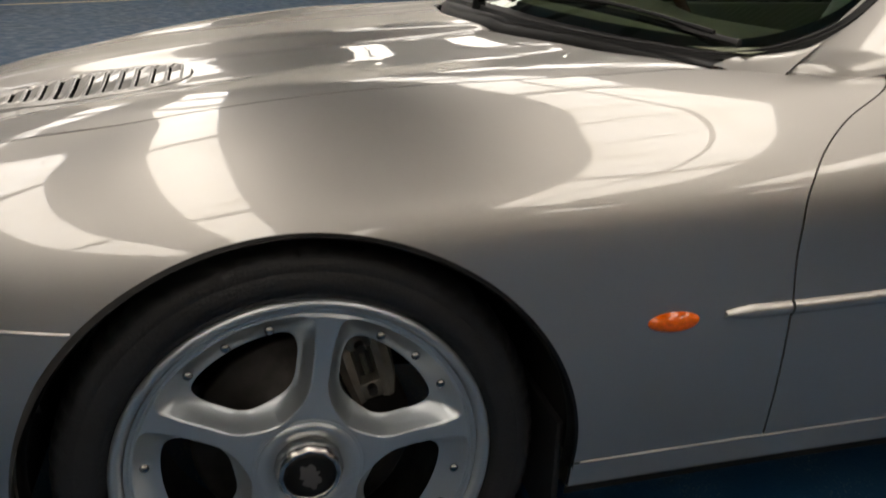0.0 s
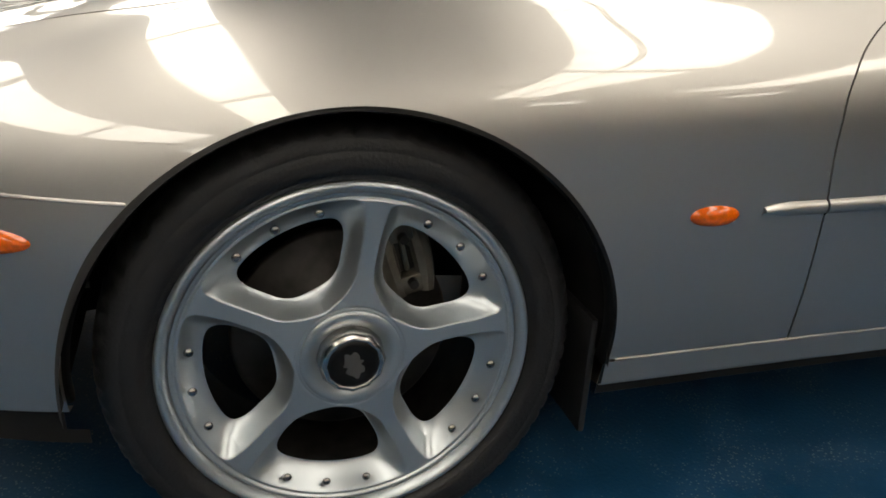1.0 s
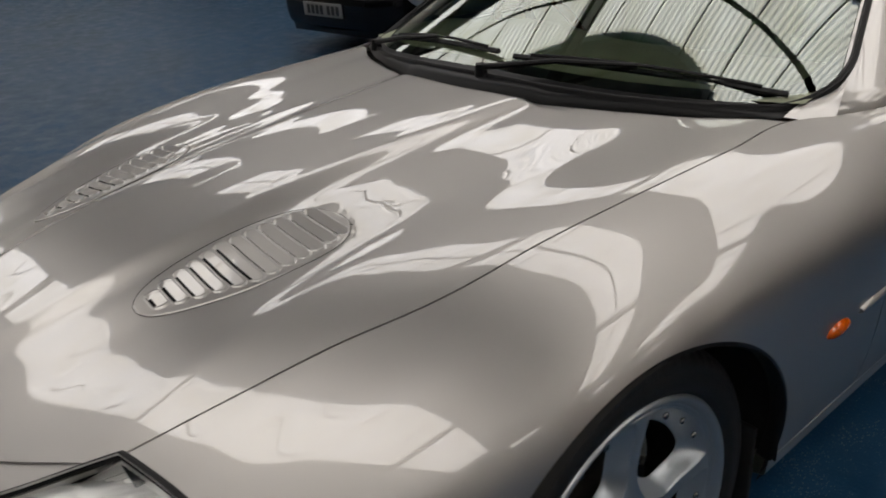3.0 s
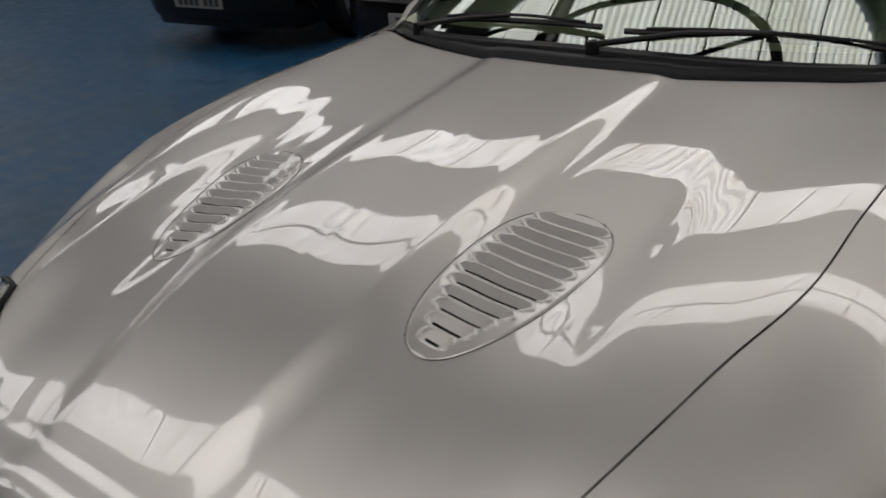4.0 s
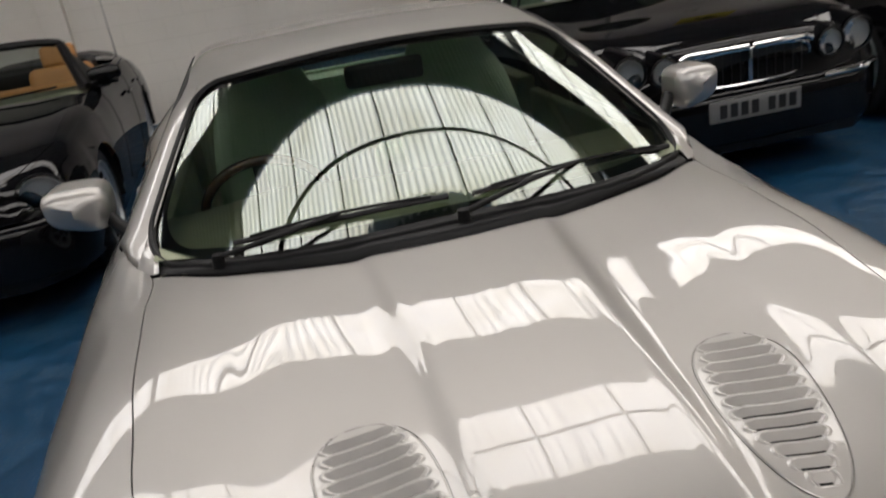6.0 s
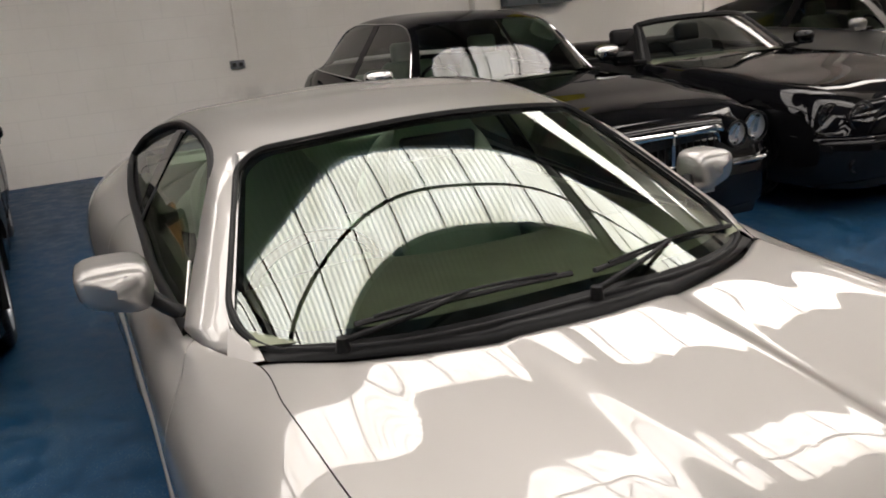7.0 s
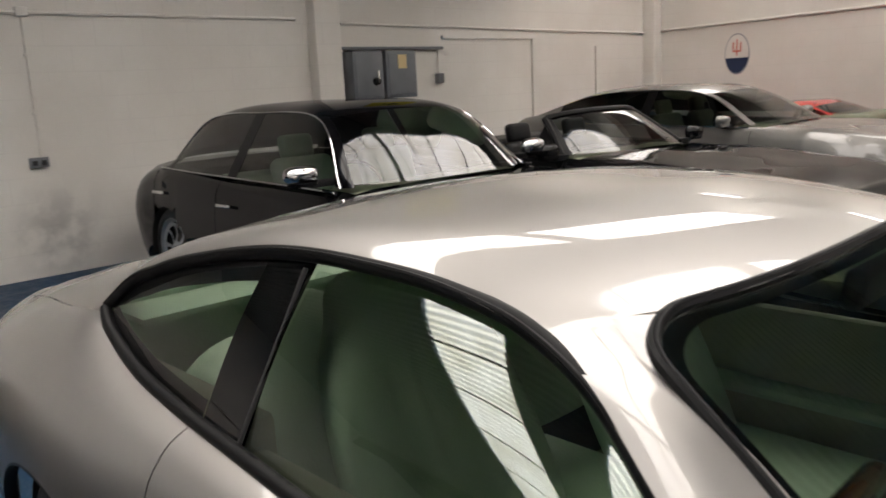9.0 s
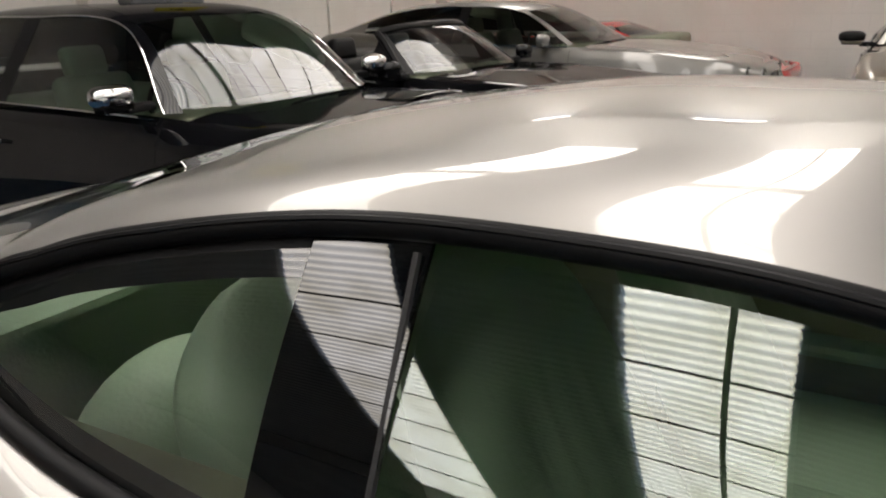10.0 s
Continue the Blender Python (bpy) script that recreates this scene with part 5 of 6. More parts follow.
part("interior_mirror", cushion(-0.12, -0.018, -0.035, 0.12, 0.018, 0.035, 0.015), TRIM, coupe, "", Matrix.Translation((0, 1.20, 1.165)) @ pose(0, 0, 0, 10, 0, 0))

# ---- hall ----
WN, WE, WW, WS, H = 8.36, 10.77, -16.0, -18.0, 4.0
tagged(part("floor", boxed(WW, WS, -0.2, WE, WN, 0), FLOORM), "worn blue painted concrete floor", "floor", kind="structure")
tagged(part("wall_north", boxed(WW, WN, 0, WE, WN + 0.25, H + 0.3), WALLM), "white painted blockwork wall", "wall", kind="structure")
tagged(part("wall_east", boxed(WE, WS, 0, WE + 0.25, WN + 0.25, H + 0.3), WALLM), "white painted blockwork wall", "wall", kind="structure")
tagged(part("wall_west", boxed(WW - 0.25, WS, 0, WW, WN + 0.25, H + 0.3), WALLM), "white painted blockwork wall", "wall", kind="structure")
# unseen south wall, made dark so that the black cars reflect less
tagged(part("wall_south", boxed(WW - 0.25, WS - 0.25, 0, WE + 0.25, WS, H + 0.3), RAFTM), "unseen wall, made dark to dim reflections", "wall", kind="structure")
# roof of opaque sheets with corrugated rooflight bands along x
HALF = 0.49
CENTRES = [-3.72, -1.40, 2.10, 4.42]


def corrugated(x0, x1, y0, y1, z, pitch=0.076, amp=0.009, per=8, thick=0.0):
    n = int((x1 - x0) / pitch * per)
    xs = np.linspace(x0, x1, n)
    zs = z + amp * np.sin(2 * np.pi * xs / pitch)
    p = np.stack([np.stack([xs, np.full(n, yy), zs], -1) for yy in (y0, y1)], 1)
    return p.reshape(-1, 3), grid_faces(n, 2, True)


edges = [WS] + [e for c in CENTRES for e in (c - HALF, c + HALF)] + [WN]
BEAM = 7.0
strips = [(WW, BEAM, edges[i], edges[i + 1]) for i in range(0, len(edges), 2)]
for xa, xb, ya, yb in strips:
    v, f = corrugated(xa, xb, ya - 0.05, yb + 0.05, H + 0.04)
    tagged(put("ceiling", mesh_of("ceiling", v, f, ROOFM)), "grey corrugated roof sheeting", "ceiling", kind="structure")
    tagged(part("roof_deck", boxed(xa, ya, H + 0.06, xb, yb, H + 0.10), ROOFM), "grey roof deck above the sheeting", "ceiling", kind="structure")
for c in CENTRES:
    v, f = corrugated(WW, BEAM, c - HALF, c + HALF, H + 0.02)
    tagged(put("rooflight", mesh_of("rooflight", v, f, PANEL)), "translucent corrugated rooflight band letting in daylight", "rooflight", kind="structure")
    bm = bmesh.new()
    for x in np.arange(WW + 0.3, BEAM, 0.61):
        box(bm, x, c - HALF, H + 0.002, x + 0.022, c + HALF, H + 0.008)
    tagged(part("rooflight_lap", bm, LAPM), "dirty overlap joints of the rooflight sheets", "rooflight", kind="structure")
# a deep boxed-in valley beam parts off the bay along the east wall; its wider rooflights are unseen, added to light
# that wall
tagged(part("valley_beam", boxed(BEAM, WS, H - 0.80, BEAM + 0.22, WN, H + 0.10), WALLM), "white painted boxed-in valley beam", "beam", kind="structure")
BAY = [WS, -5.2, -4.2, -0.4, 0.6, 3.2, 4.2, 6.2, 7.0, WN]
for i in range(len(BAY) - 1):
    ya, yb = BAY[i], BAY[i + 1]
    if i % 2:
        v, f = corrugated(BEAM + 0.22, WE, ya, yb, H + 0.02)
        tagged(put("rooflight", mesh_of("rooflight", v, f, PANEL)), "translucent corrugated rooflight band letting in daylight", "rooflight", kind="structure")
    else:
        tagged(part("roof_deck", boxed(BEAM + 0.22, ya, H + 0.02, WE, yb, H + 0.10), ROOFM), "grey roof deck beside the rooflights", "ceiling", kind="structure")
# rafters across the bands, purlins along them
for x in RAFTERS:
    bm = boxed(x - 0.04, WS, H - 0.25, x + 0.04, WN, H - 0.235)
    box(bm, x - 0.04, WS, H - 0.015, x + 0.04, WN, H)
    box(bm, x - 0.006, WS, H - 0.235, x + 0.006, WN, H - 0.015)
    tagged(part("rafter", bm, RAFTM), "painted steel roof rafter", "rafter", kind="structure")
# a cable slung along the second band
pts = [(x, 2.10 - 0.13 + 0.02 * math.sin(x * 1.1), H - 0.06 - 0.05 * abs(math.sin(x * 0.63))) for x in np.arange(WW, WE + 0.01, 0.25)]
tagged(part("ceiling_cable", tube(pts, 0.018, 8), DARK), "dark cable slung under the rooflights", "cable", kind="structure")
# wall fittings on the north wall
y = WN
tagged(part("wall_conduit", tube([(WW, y - 0.02, 2.31), (3.7, y - 0.02, 2.30)], 0.016, 8), WALLM), "white painted conduit along the wall", "conduit", kind="structure")
tagged(part("wall_conduit", tube([(4.3, y - 0.02, 2.26), (WE, y - 0.02, 2.20)], 0.016, 8), WALLM), "white painted conduit along the wall", "conduit", kind="structure")
tagged(part("wall_conduit", tube([(0.93, y - 0.015, 2.31), (0.93, y - 0.015, 1.07)], 0.011, 8), WALLM), "white painted drop conduit", "conduit", kind="structure")
tagged(part("wall_conduit", tube([(WE - 0.02, y, 2.22), (WE - 0.02, 2.0, 2.34), (WE - 0.02, WS, 2.5)], 0.02, 8), WALLM), "white painted conduit along the wall", "conduit", kind="structure")
tagged(part("wall_pier", boxed(3.86, y - 0.16, 0, 4.20, y, H, 0.005), WALLM), "white painted block pier", "pier", kind="structure")
tagged(part("wall_pier", boxed(WE - 0.22, y - 0.22, 0, WE, y, H, 0.005), WALLM), "white painted corner pier", "pier", kind="structure")
tagged(part("wall_pier", boxed(-2.60, y - 0.12, 0, -2.34, y, H, 0.005), WALLM), "white painted block pier", "pier", kind="structure")
socket = part("wall_socket", boxed(0.82, y - 0.045, 0.98, 0.98, y, 1.07, 0.006), STEEL)
tagged(socket, "grey metal double wall socket", "socket")
for dx in (0.04, 0.115):
    part("socket_face", boxed(0.82 + dx - 0.022, y - 0.052, 1.0, 0.82 + dx + 0.022, y - 0.044, 1.045, 0.003), INK, socket)
for x0, x1, lab in ((4.31, 4.75, "grey steel switch cabinet with lever"), (4.80, 5.27, "grey steel fuse cabinet with yellow label")):
    cab = part("switch_cabinet", boxed(x0, y - 0.20, 1.40, x1, y, 1.95, 0.012), STEEL)
    tagged(cab, lab, "cabinet", group="electrical cabinets")
    part("cabinet_door", boxed(x0 + 0.025, y - 0.215, 1.43, x1 - 0.025, y - 0.199, 1.92, 0.006), STEEL, cab)
    if x0 < 4.5:
        bm = bmesh.new()
        bmesh.ops.create_cone(bm, cap_ends=True, segments=20, radius1=0.05, radius2=0.04, depth=0.05, matrix=Matrix.Translation((x1 - 0.13, y - 0.235, 1.60)) @ pose(0, 0, 0, 90, 0, 0))
        part("rotary_switch", bm, INK, cab)
        part("lever", boxed(x1 - 0.14, y - 0.275, 1.58, x1 - 0.12, y - 0.255, 1.72, 0.004), CHROME, cab)
    else:
        part("warning_label", boxed(x0 + 0.17, y - 0.219, 1.74, x0 + 0.30, y - 0.214, 1.90), YELLOWM, cab)
tagged(part("cable_tray", boxed(4.24, y - 0.10, 1.965, 5.84, y - 0.02, 2.0, 0.005), STEEL), "grey steel cable tray above the cabinets", "tray", kind="structure")
plug = part("isolator_switch", boxed(5.76, y - 0.07, 1.55, 5.86, y, 1.67, 0.01), STEEL)
tagged(plug, "small grey wall isolator switch", "switch")
tagged(part("wall_conduit", tube([(5.81, y - 0.02, 1.66), (5.81, y - 0.02, 1.99)], 0.012, 8), WALLM), "white painted drop conduit", "conduit", kind="structure")
for xx, zz in ((0.93, 1.95), (0.93, 1.45)):
    tagged(part("conduit_clip", boxed(xx - 0.022, y - 0.03, zz - 0.012, xx + 0.022, y, zz + 0.012, 0.003), WALLM), "white painted conduit saddle clip", "clip", kind="structure")
tagged(part("junction_box", boxed(0.88, y - 0.05, 2.27, 0.98, y, 2.35, 0.008), WALLM), "white painted conduit junction box", "box", kind="structure")
# boarded-up doorway outline
bm = boxed(4.20, y - 0.05, 0.0, 4.27, y, 2.20)
box(bm, 7.66, y - 0.035, 0.0, 7.72, y, 2.12)
box(bm, 5.90, y - 0.035, 2.10, 7.72, y, 2.14)
box(bm, 9.20, y - 0.03, 0.0, 9.24, y, 2.0)
tagged(part("trim", bm, WALLM), "white painted timber trim round a boarded opening", "trim", kind="structure")
# yellow notice board high on the wall
board = part("notice_board", boxed(4.86, y - 0.03, 2.76, 5.76, y - 0.006, 3.70, 0.004), BOARDM)
tagged(board, "yellow board with a dark emblem high on the wall", "notice board")
bm = bmesh.new()
for x0, z0, x1, z1 in ((5.16, 3.20, 5.46, 3.30), (5.30, 3.08, 5.38, 3.44), (5.14, 3.12, 5.22, 3.24), (5.40, 3.26, 5.50, 3.40)):
    box(bm, x0, y - 0.036, z0, x1, y - 0.029, z1, 0.002)
part("emblem", bm, INK, board, "dark emblem shape")
# painted shield sign on the east wall
sign = new("wall_sign")
tagged(sign, "oval white, red and blue painted sign on the wall", "sign")
def disc(r0, z0, z1, mat, nm, xoff):
    bm = bmesh.new()
    vs = []
    for a in np.linspace(0, 2 * math.pi, 48, endpoint=False):
        zz = 0.31 * math.sin(a) * r0
        vs.append(bm.verts.new((WE - xoff, 6.81 + 0.20 * r0 * math.cos(a), 1.77 + min(max(zz, z0), z1))))
    f = bm.faces.new(vs)
    ext = bmesh.ops.extrude_face_region(bm, geom=[f])
    for v in ext["geom"]:
        if isinstance(v, bmesh.types.BMVert):
            v.co.x += xoff
    bmesh.ops.recalc_face_normals(bm, faces=bm.faces)
    part(nm, bm, mat, sign, smooth=False)
disc(1.0, -1, 1, LOGO_RING, "outline", 0.006)
disc(0.95, -1, 1, LOGO_WHITE, "sign_board", 0.010)
disc(0.94, -1, -0.06, LOGO_BLUE, "blue_field", 0.014)
bm = boxed(WE - 0.014, 6.80, 1.74, WE - 0.002, 6.82, 1.99)
for dy in (-0.07, 0.05):
    box(bm, WE - 0.014, 6.81 + dy, 1.83, WE - 0.002, 6.83 + dy, 1.95)
box(bm, WE - 0.014, 6.74, 1.80, WE - 0.002, 6.88, 1.825)
part("red_emblem", bm, LOGO_RED, sign)

tagged(part("floor_line", boxed(-2.5, -0.04, 0.0005, 2.5, 0.04, 0.004), YELLOWM, m=pose(-12.6, -2.2, 0, 0, 0, 120)), "faded yellow painted floor line", "line", kind="structure")


# ---- the other parked cars ----
def spoke_wheel(spokes):
    nr, nt = 14, spokes * 16
    R, T = mesh_grid(np.linspace(0.045, 0.232, nr), np.linspace(0, 2 * math.pi, nt, endpoint=False))
    k = T / (2 * math.pi / spokes)
    d = np.abs(k - np.round(k)) * 2 * math.pi / spokes
    hole = (R > 0.085) & (R < 0.212) & (R * np.sin(np.pi / spokes - d) > 0.011)
    depth = -0.02 * np.exp(-((R - 0.15) / 0.06) ** 2)
    verts = np.stack([depth, -R * np.sin(T), -R * np.cos(T)], -1).reshape(-1, 3)
    fs = []
    for i in range(nr - 1):
        for j in range(nt):
            j2 = (j + 1) % nt
            if not (hole[i, j] and hole[i + 1, j] and hole[i, j2] and hole[i + 1, j2]):
                fs.append((i * nt + j, (i + 1) * nt + j, (i + 1) * nt + j2, i * nt + j2))
    return mesh_of("wheel_face", verts, fs, ALLOY)


SPOKES = spoke_wheel(9)


def round_lamp(parent, x, y, z, r, oval=1.0, name="headlamp"):
    bm = bmesh.new()
    bmesh.ops.create_uvsphere(bm, u_segments=20, v_segments=10, radius=r)
    for v in bm.verts:
        v.co = Vector((x + v.co.x * oval, y + v.co.y * 0.18, z + v.co.z))
    lamp = part(name, bm, LENS, parent, "clear round lamp")
    bm = bmesh.new()
    bmesh.ops.create_uvsphere(bm, u_segments=16, v_segments=8, radius=r * 0.86)
    for v in bm.verts:
        v.co = Vector((x + v.co.x * oval, y + 0.004 + (v.co.y * 0.6 if v.co.y > 0 else -v.co.y * 0.42), z + v.co.z))
    part("reflector", bm, REFLECTOR, lamp)
    ring = [(x + r * oval * math.cos(a), y - 0.004, z + r * math.sin(a)) for a in np.linspace(0, 2 * math.pi, 28, endpoint=False)]
    part("bezel", tube(ring, 0.006, 6, True), TRIM, lamp)


def parked_car(name, label, m, paint, L, W, hood, belt, cabin, zs, axles, mirror, roof_mat=None, trim=None, seat=None,
               grille=None, lamps=(), fogs=(), plate_z=0.45, nose=0.62, chrome_line=True, rear_round=0.78, open_top=False, fairings=False, mirror_out=0.065):
    """A car that faces -y with its nose at the local origin.
    hood: (z nose, z at scuttle, z deck end); belt: (z front, z rear); cabin: y of scuttle, header, peak, rear top, rear base;
    zs: z of header, peak, rear top."""
    car = new(name)
    tagged(car, label, "car", group="parked cars")
    car.matrix_basis = m
    ys_, yh, yp, yr, yb = cabin
    top = [(0, hood[0] - 0.16), (0.04, hood[0] - 0.05), (0.14, hood[0]), (0.5 * ys_, hood[0] + 0.66 * (hood[1] - hood[0])), (ys_, hood[1]),
           (0.5 * (ys_ + yb), belt[0] + 0.02), (yb, belt[1] + 0.02), (0.6 * L + 0.4 * yb, hood[2] + 0.01), (L - 0.12, hood[2] - 0.02), (L, hood[2] - 0.14)]
    wide = [(0, nose * W), (0.10, (0.5 + 0.5 * nose) * W), (0.35, 0.93 * W), (0.85, 0.99 * W), (0.5 * L, W), (L - 0.9, 0.985 * W), (L - 0.25, 0.90 * W), (L, rear_round * W)]
    shoulder = [(0, hood[0] - 0.20), (0.1, hood[0] - 0.10), (ys_, belt[0] - 0.03), (0.5 * L, belt[0]), (yb, belt[1] - 0.02), (L, hood[2] - 0.20)]

    def ring(y):
        t, w, s = (float(smooth_keys(k, y)) for k in (top, wide, shoulder))
        s = min(s, t - 0.015)
        return [(0, t), (0.25 * w, t - 0.002), (0.50 * w, t - 0.008), (0.70 * w, t - 0.25 * (t - s)), (0.84 * w, s + 0.30 * (t - s)), (0.915 * w, s - 0.02),
                (0.965 * w, s - 0.10), (0.995 * w, 0.5 * s + 0.22), (w, 0.55), (0.985 * w, 0.42), (0.965 * w, 0.30), (0.93 * w, 0.20)]

    ys = np.concatenate([np.linspace(0, 0.2, 8), np.linspace(0.24, L - 0.2, 110), np.linspace(L - 0.16, L, 6)])
    p = np.array([[(x, y, z) for x, z in ring(y)] for y in ys])
    circles = [(a, 0.33, 0.37) for a in axles]

    def cut(c):
        out = np.zeros(len(c), bool)
        for cy, cz, r in circles:
            out |= np.hypot(c[:, 1] - cy, c[:, 2] - cz) < r
        return out | ((c[:, 1] > ys_ + 0.1) & (c[:, 1] < yb - 0.1) & (np.abs(c[:, 0]) < 0.80 * W) & (c[:, 2] > 0.7))

    full = np.concatenate([mirrored(p[:, :0:-1], -1), p], 1)
    nu, nv = full.shape[:2]
    flat = full.reshape(-1, 3)
    fs = grid_faces(nu, nv, True)
    cen = np.array([flat[list(f)].mean(0) for f in fs])
    gone = cut(cen)
    kept = [f for f, g in zip(fs, gone) if not g]
    edge = {i for f, g in zip(fs, gone) if g for i in f} & {i for f in kept for i in f}
    flat = flat.copy()
    for i in edge:
        for cy, cz, r in circles:
            d = math.hypot(flat[i, 1] - cy, flat[i, 2] - cz)
            if 0.02 < abs(d) and abs(d - r) < 0.06:
                flat[i, 1], flat[i, 2] = cy + (flat[i, 1] - cy) * r / d, cz + (flat[i, 2] - cz) * r / d
    kept += [tuple(range(nv - 1, -1, -1)), tuple((nu - 1) * nv + j for j in range(nv))]
    body = put("body", mesh_of("body", flat, kept, paint), car, "")
    body.data.set_sharp_from_angle(angle=radians(45))
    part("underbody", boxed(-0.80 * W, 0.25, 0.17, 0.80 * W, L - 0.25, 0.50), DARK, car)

    # cabin shell
    cy = [(0, ys_), (0.25, yh), (0.5, yp), (0.75, yr), (1, yb)]
    cz = [(0, hood[1]), (0.25, zs[0]), (0.5, zs[1]), (0.75, zs[2]), (1, belt[1] + 0.03)]
    ex = [(0, 0.84 * W), (0.25, 0.64 * W), (0.5, 0.61 * W), (0.75, 0.63 * W), (1, 0.80 * W)]
    ey = [(0, ys_ + 0.28), (0.25, yh + 0.10), (0.5, yp), (0.75, yr - 0.05), (1, yb - 0.12)]
    ez = [(0, belt[0] + 0.01), (0.25, zs[0] - 0.045), (0.5, zs[1] - 0.06), (0.75, zs[2] - 0.05), (1, belt[1] + 0.01)]

    def shell(s, w):
        a = [smooth_keys(q, s) for q in (cy, cz, ex, ey, ez)]
        return np.stack([a[2] * w, a[0] + (a[3] - a[0]) * w**3.4, a[1] + (a[4] - a[1]) * (0.4 * w**2 + 0.6 * w**6)], -1)

    def sheet(nm, s0, s1, w0, w1, mat, n=18):
        s, w = mesh_grid(np.linspace(s0, s1, n), np.linspace(w0, w1, 16))
        half = shell(s, w)
        if w0 == 0:
            g = np.concatenate([mirrored(half[:, :0:-1], -1), half], 1)
            return put(nm, mesh_of(nm, g.reshape(-1, 3), grid_faces(n, g.shape[1], True), mat), car)
        for sd in (1, -1):
            ob = put(nm, mesh_of(nm, mirrored(half, sd).reshape(-1, 3), grid_faces(n, 16, sd > 0), mat), car)
        return ob

    rm = roof_mat or paint
    st_mat = seat or DASH
    sheet("windscreen", 0.01, 0.245, 0, 0.93, DARKGLASS)
    sheet("screen_pillar", 0.0, 0.25, 0.93, 1.0, rm)
    if open_top:
        # screen frame, tub lining and the folded hood behind the seats
        frame_line = [shell(np.array(q), np.array(1.0)) for q in np.linspace(0.0, 0.235, 14)]
        head = [shell(np.array(0.245), np.array(w)) for w in np.linspace(0.97, -0.97, 25)]
        head = [np.array([a[0], a[1], a[2]]) if i < 13 else np.array([-head[24 - i][0], head[24 - i][1], head[24 - i][2]]) for i, a in enumerate(head)]
        far = [mirrored(a, -1) for a in frame_line[::-1]]
        part("screen_frame", tube([tuple(a) for a in frame_line + head + far], 0.027, 8), TRIM, car, "thick black windscreen frame")
        part("folded_hood", cushion(-0.66 * W, yr + 0.02, belt[1] - 0.12, 0.66 * W, yb + 0.12, belt[1] + 0.06, 0.055), TRIM, car, "black folded fabric hood")
        part("tub_lining", boxed(-0.84 * W, yb - 0.16, 0.45, 0.84 * W, yb - 0.08, belt[1] - 0.03, 0.01), TRIM, car)
        for sd in (1, -1):
            part("door_lining", boxed(min(sd * 0.80 * W, sd * 0.86 * W), ys_ + 0.15, 0.45, max(sd * 0.80 * W, sd * 0.86 * W), yb - 0.1, belt[0] - 0.05, 0.01), st_mat, car)
    else:
        sheet("roof", 0.245, 0.755, 0, 1.0, rm, 30)
        sheet("rear_window", 0.755, 0.98, 0, 0.88, DARKGLASS)
        sheet("rear_pillar", 0.755, 1.0, 0.88, 1.0, rm)
    for sd in (1, -1):
        def side_patch(nm, s0, s1, mat, out=0.0, lift=0.0):
            rows = []
            for s in np.linspace(s0, s1, 20):
                a = shell(np.array(s), np.array(1.0))
                wl = float(smooth_keys(wide, a[1]))
                zl = float(smooth_keys([(ys_, belt[0]), (yb, belt[1])], a[1]))
                b = np.array([0.905 * wl, a[1], min(zl - 0.012, a[2] - 0.001)])
                rows.append([a + (b - a) * f + np.array([out, 0, lift]) for f in np.linspace(0, 1, 8)])
            rows = mirrored(np.array(rows), sd)
            return put(nm, mesh_of(nm, rows.reshape(-1, 3), grid_faces(20, 8, sd < 0), mat), car)
        if open_top:
            side_patch("quarter_light", 0.03, 0.21, TRIM)
        else:
            side_patch("front_side_window", 0.02, 0.50, DARKGLASS)
            side_patch("centre_pillar", 0.49, 0.53, TRIM, 0.004)
            side_patch("rear_side_window", 0.53, 0.86, DARKGLASS)
            side_patch("quarter_panel", 0.86, 1.0, rm)
        line = [tuple(mirrored(shell(np.array(s), np.array(1.0)) + np.array([0.006, 0, 0]), sd)) for s in np.linspace(0.0, 0.235 if open_top else 0.97, 50)]
        part("window_trim", tube(line, 0.005, 6), CHROME if chrome_line else TRIM, car)
        low = []
        for yy in np.linspace(ys_ + 0.25, yb - 0.1, 30):
            low.append((sd * (0.905 * float(smooth_keys(wide, yy)) + 0.006), yy, float(smooth_keys([(ys_, belt[0]), (yb, belt[1])], yy)) - 0.008))
        part("waist_trim", tube(low, 0.007, 6), CHROME if chrome_line else TRIM, car)
        # door gaps and handles
        for yy in (ys_ + 0.22, 0.5 * (yh + yr) + 0.18, yr + 0.45):
            g = [(sd * (x + 0.0012), yy, z) for x, z in ring(yy)[5:11]]
            part("door_gap", tube(g, 0.0022, 5), DARK, car)
        for yy in (0.5 * (yh + yr) + 0.02, yr + 0.28):
            w = ring(yy)[7]
            h = part("door_handle", boxed(sd * (w[0] + 0.012) - 0.008, yy - 0.10, w[1] + 0.075, sd * (w[0] + 0.012) + 0.008, yy + 0.10, w[1] + 0.10, 0.006), trim or paint, car)
        # mirror
        bm = bmesh.new()
        bmesh.ops.create_uvsphere(bm, u_segments=20, v_segments=12, radius=1.0)
        for v in bm.verts:
            px, pz = (math.copysign(abs(q) ** 0.68, q) for q in (v.co.x, v.co.z))
            v.co = Vector((sd * (W + mirror_out) + 0.112 * px, mirror[0] + 0.075 * v.co.y * (1 if v.co.y < 0 else 0.3), mirror[1] + 0.052 * pz))
        mir = part("door_mirror", bm, trim or paint, car, "chrome mirror cap" if trim else "")
        part("mirror_stalk", boxed(min(sd * (W - 0.16), sd * W), mirror[0] - 0.03, mirror[1] - 0.085, max(sd * (W - 0.16), sd * W), mirror[0] + 0.05, mirror[1] - 0.045, 0.01), TRIM, mir)
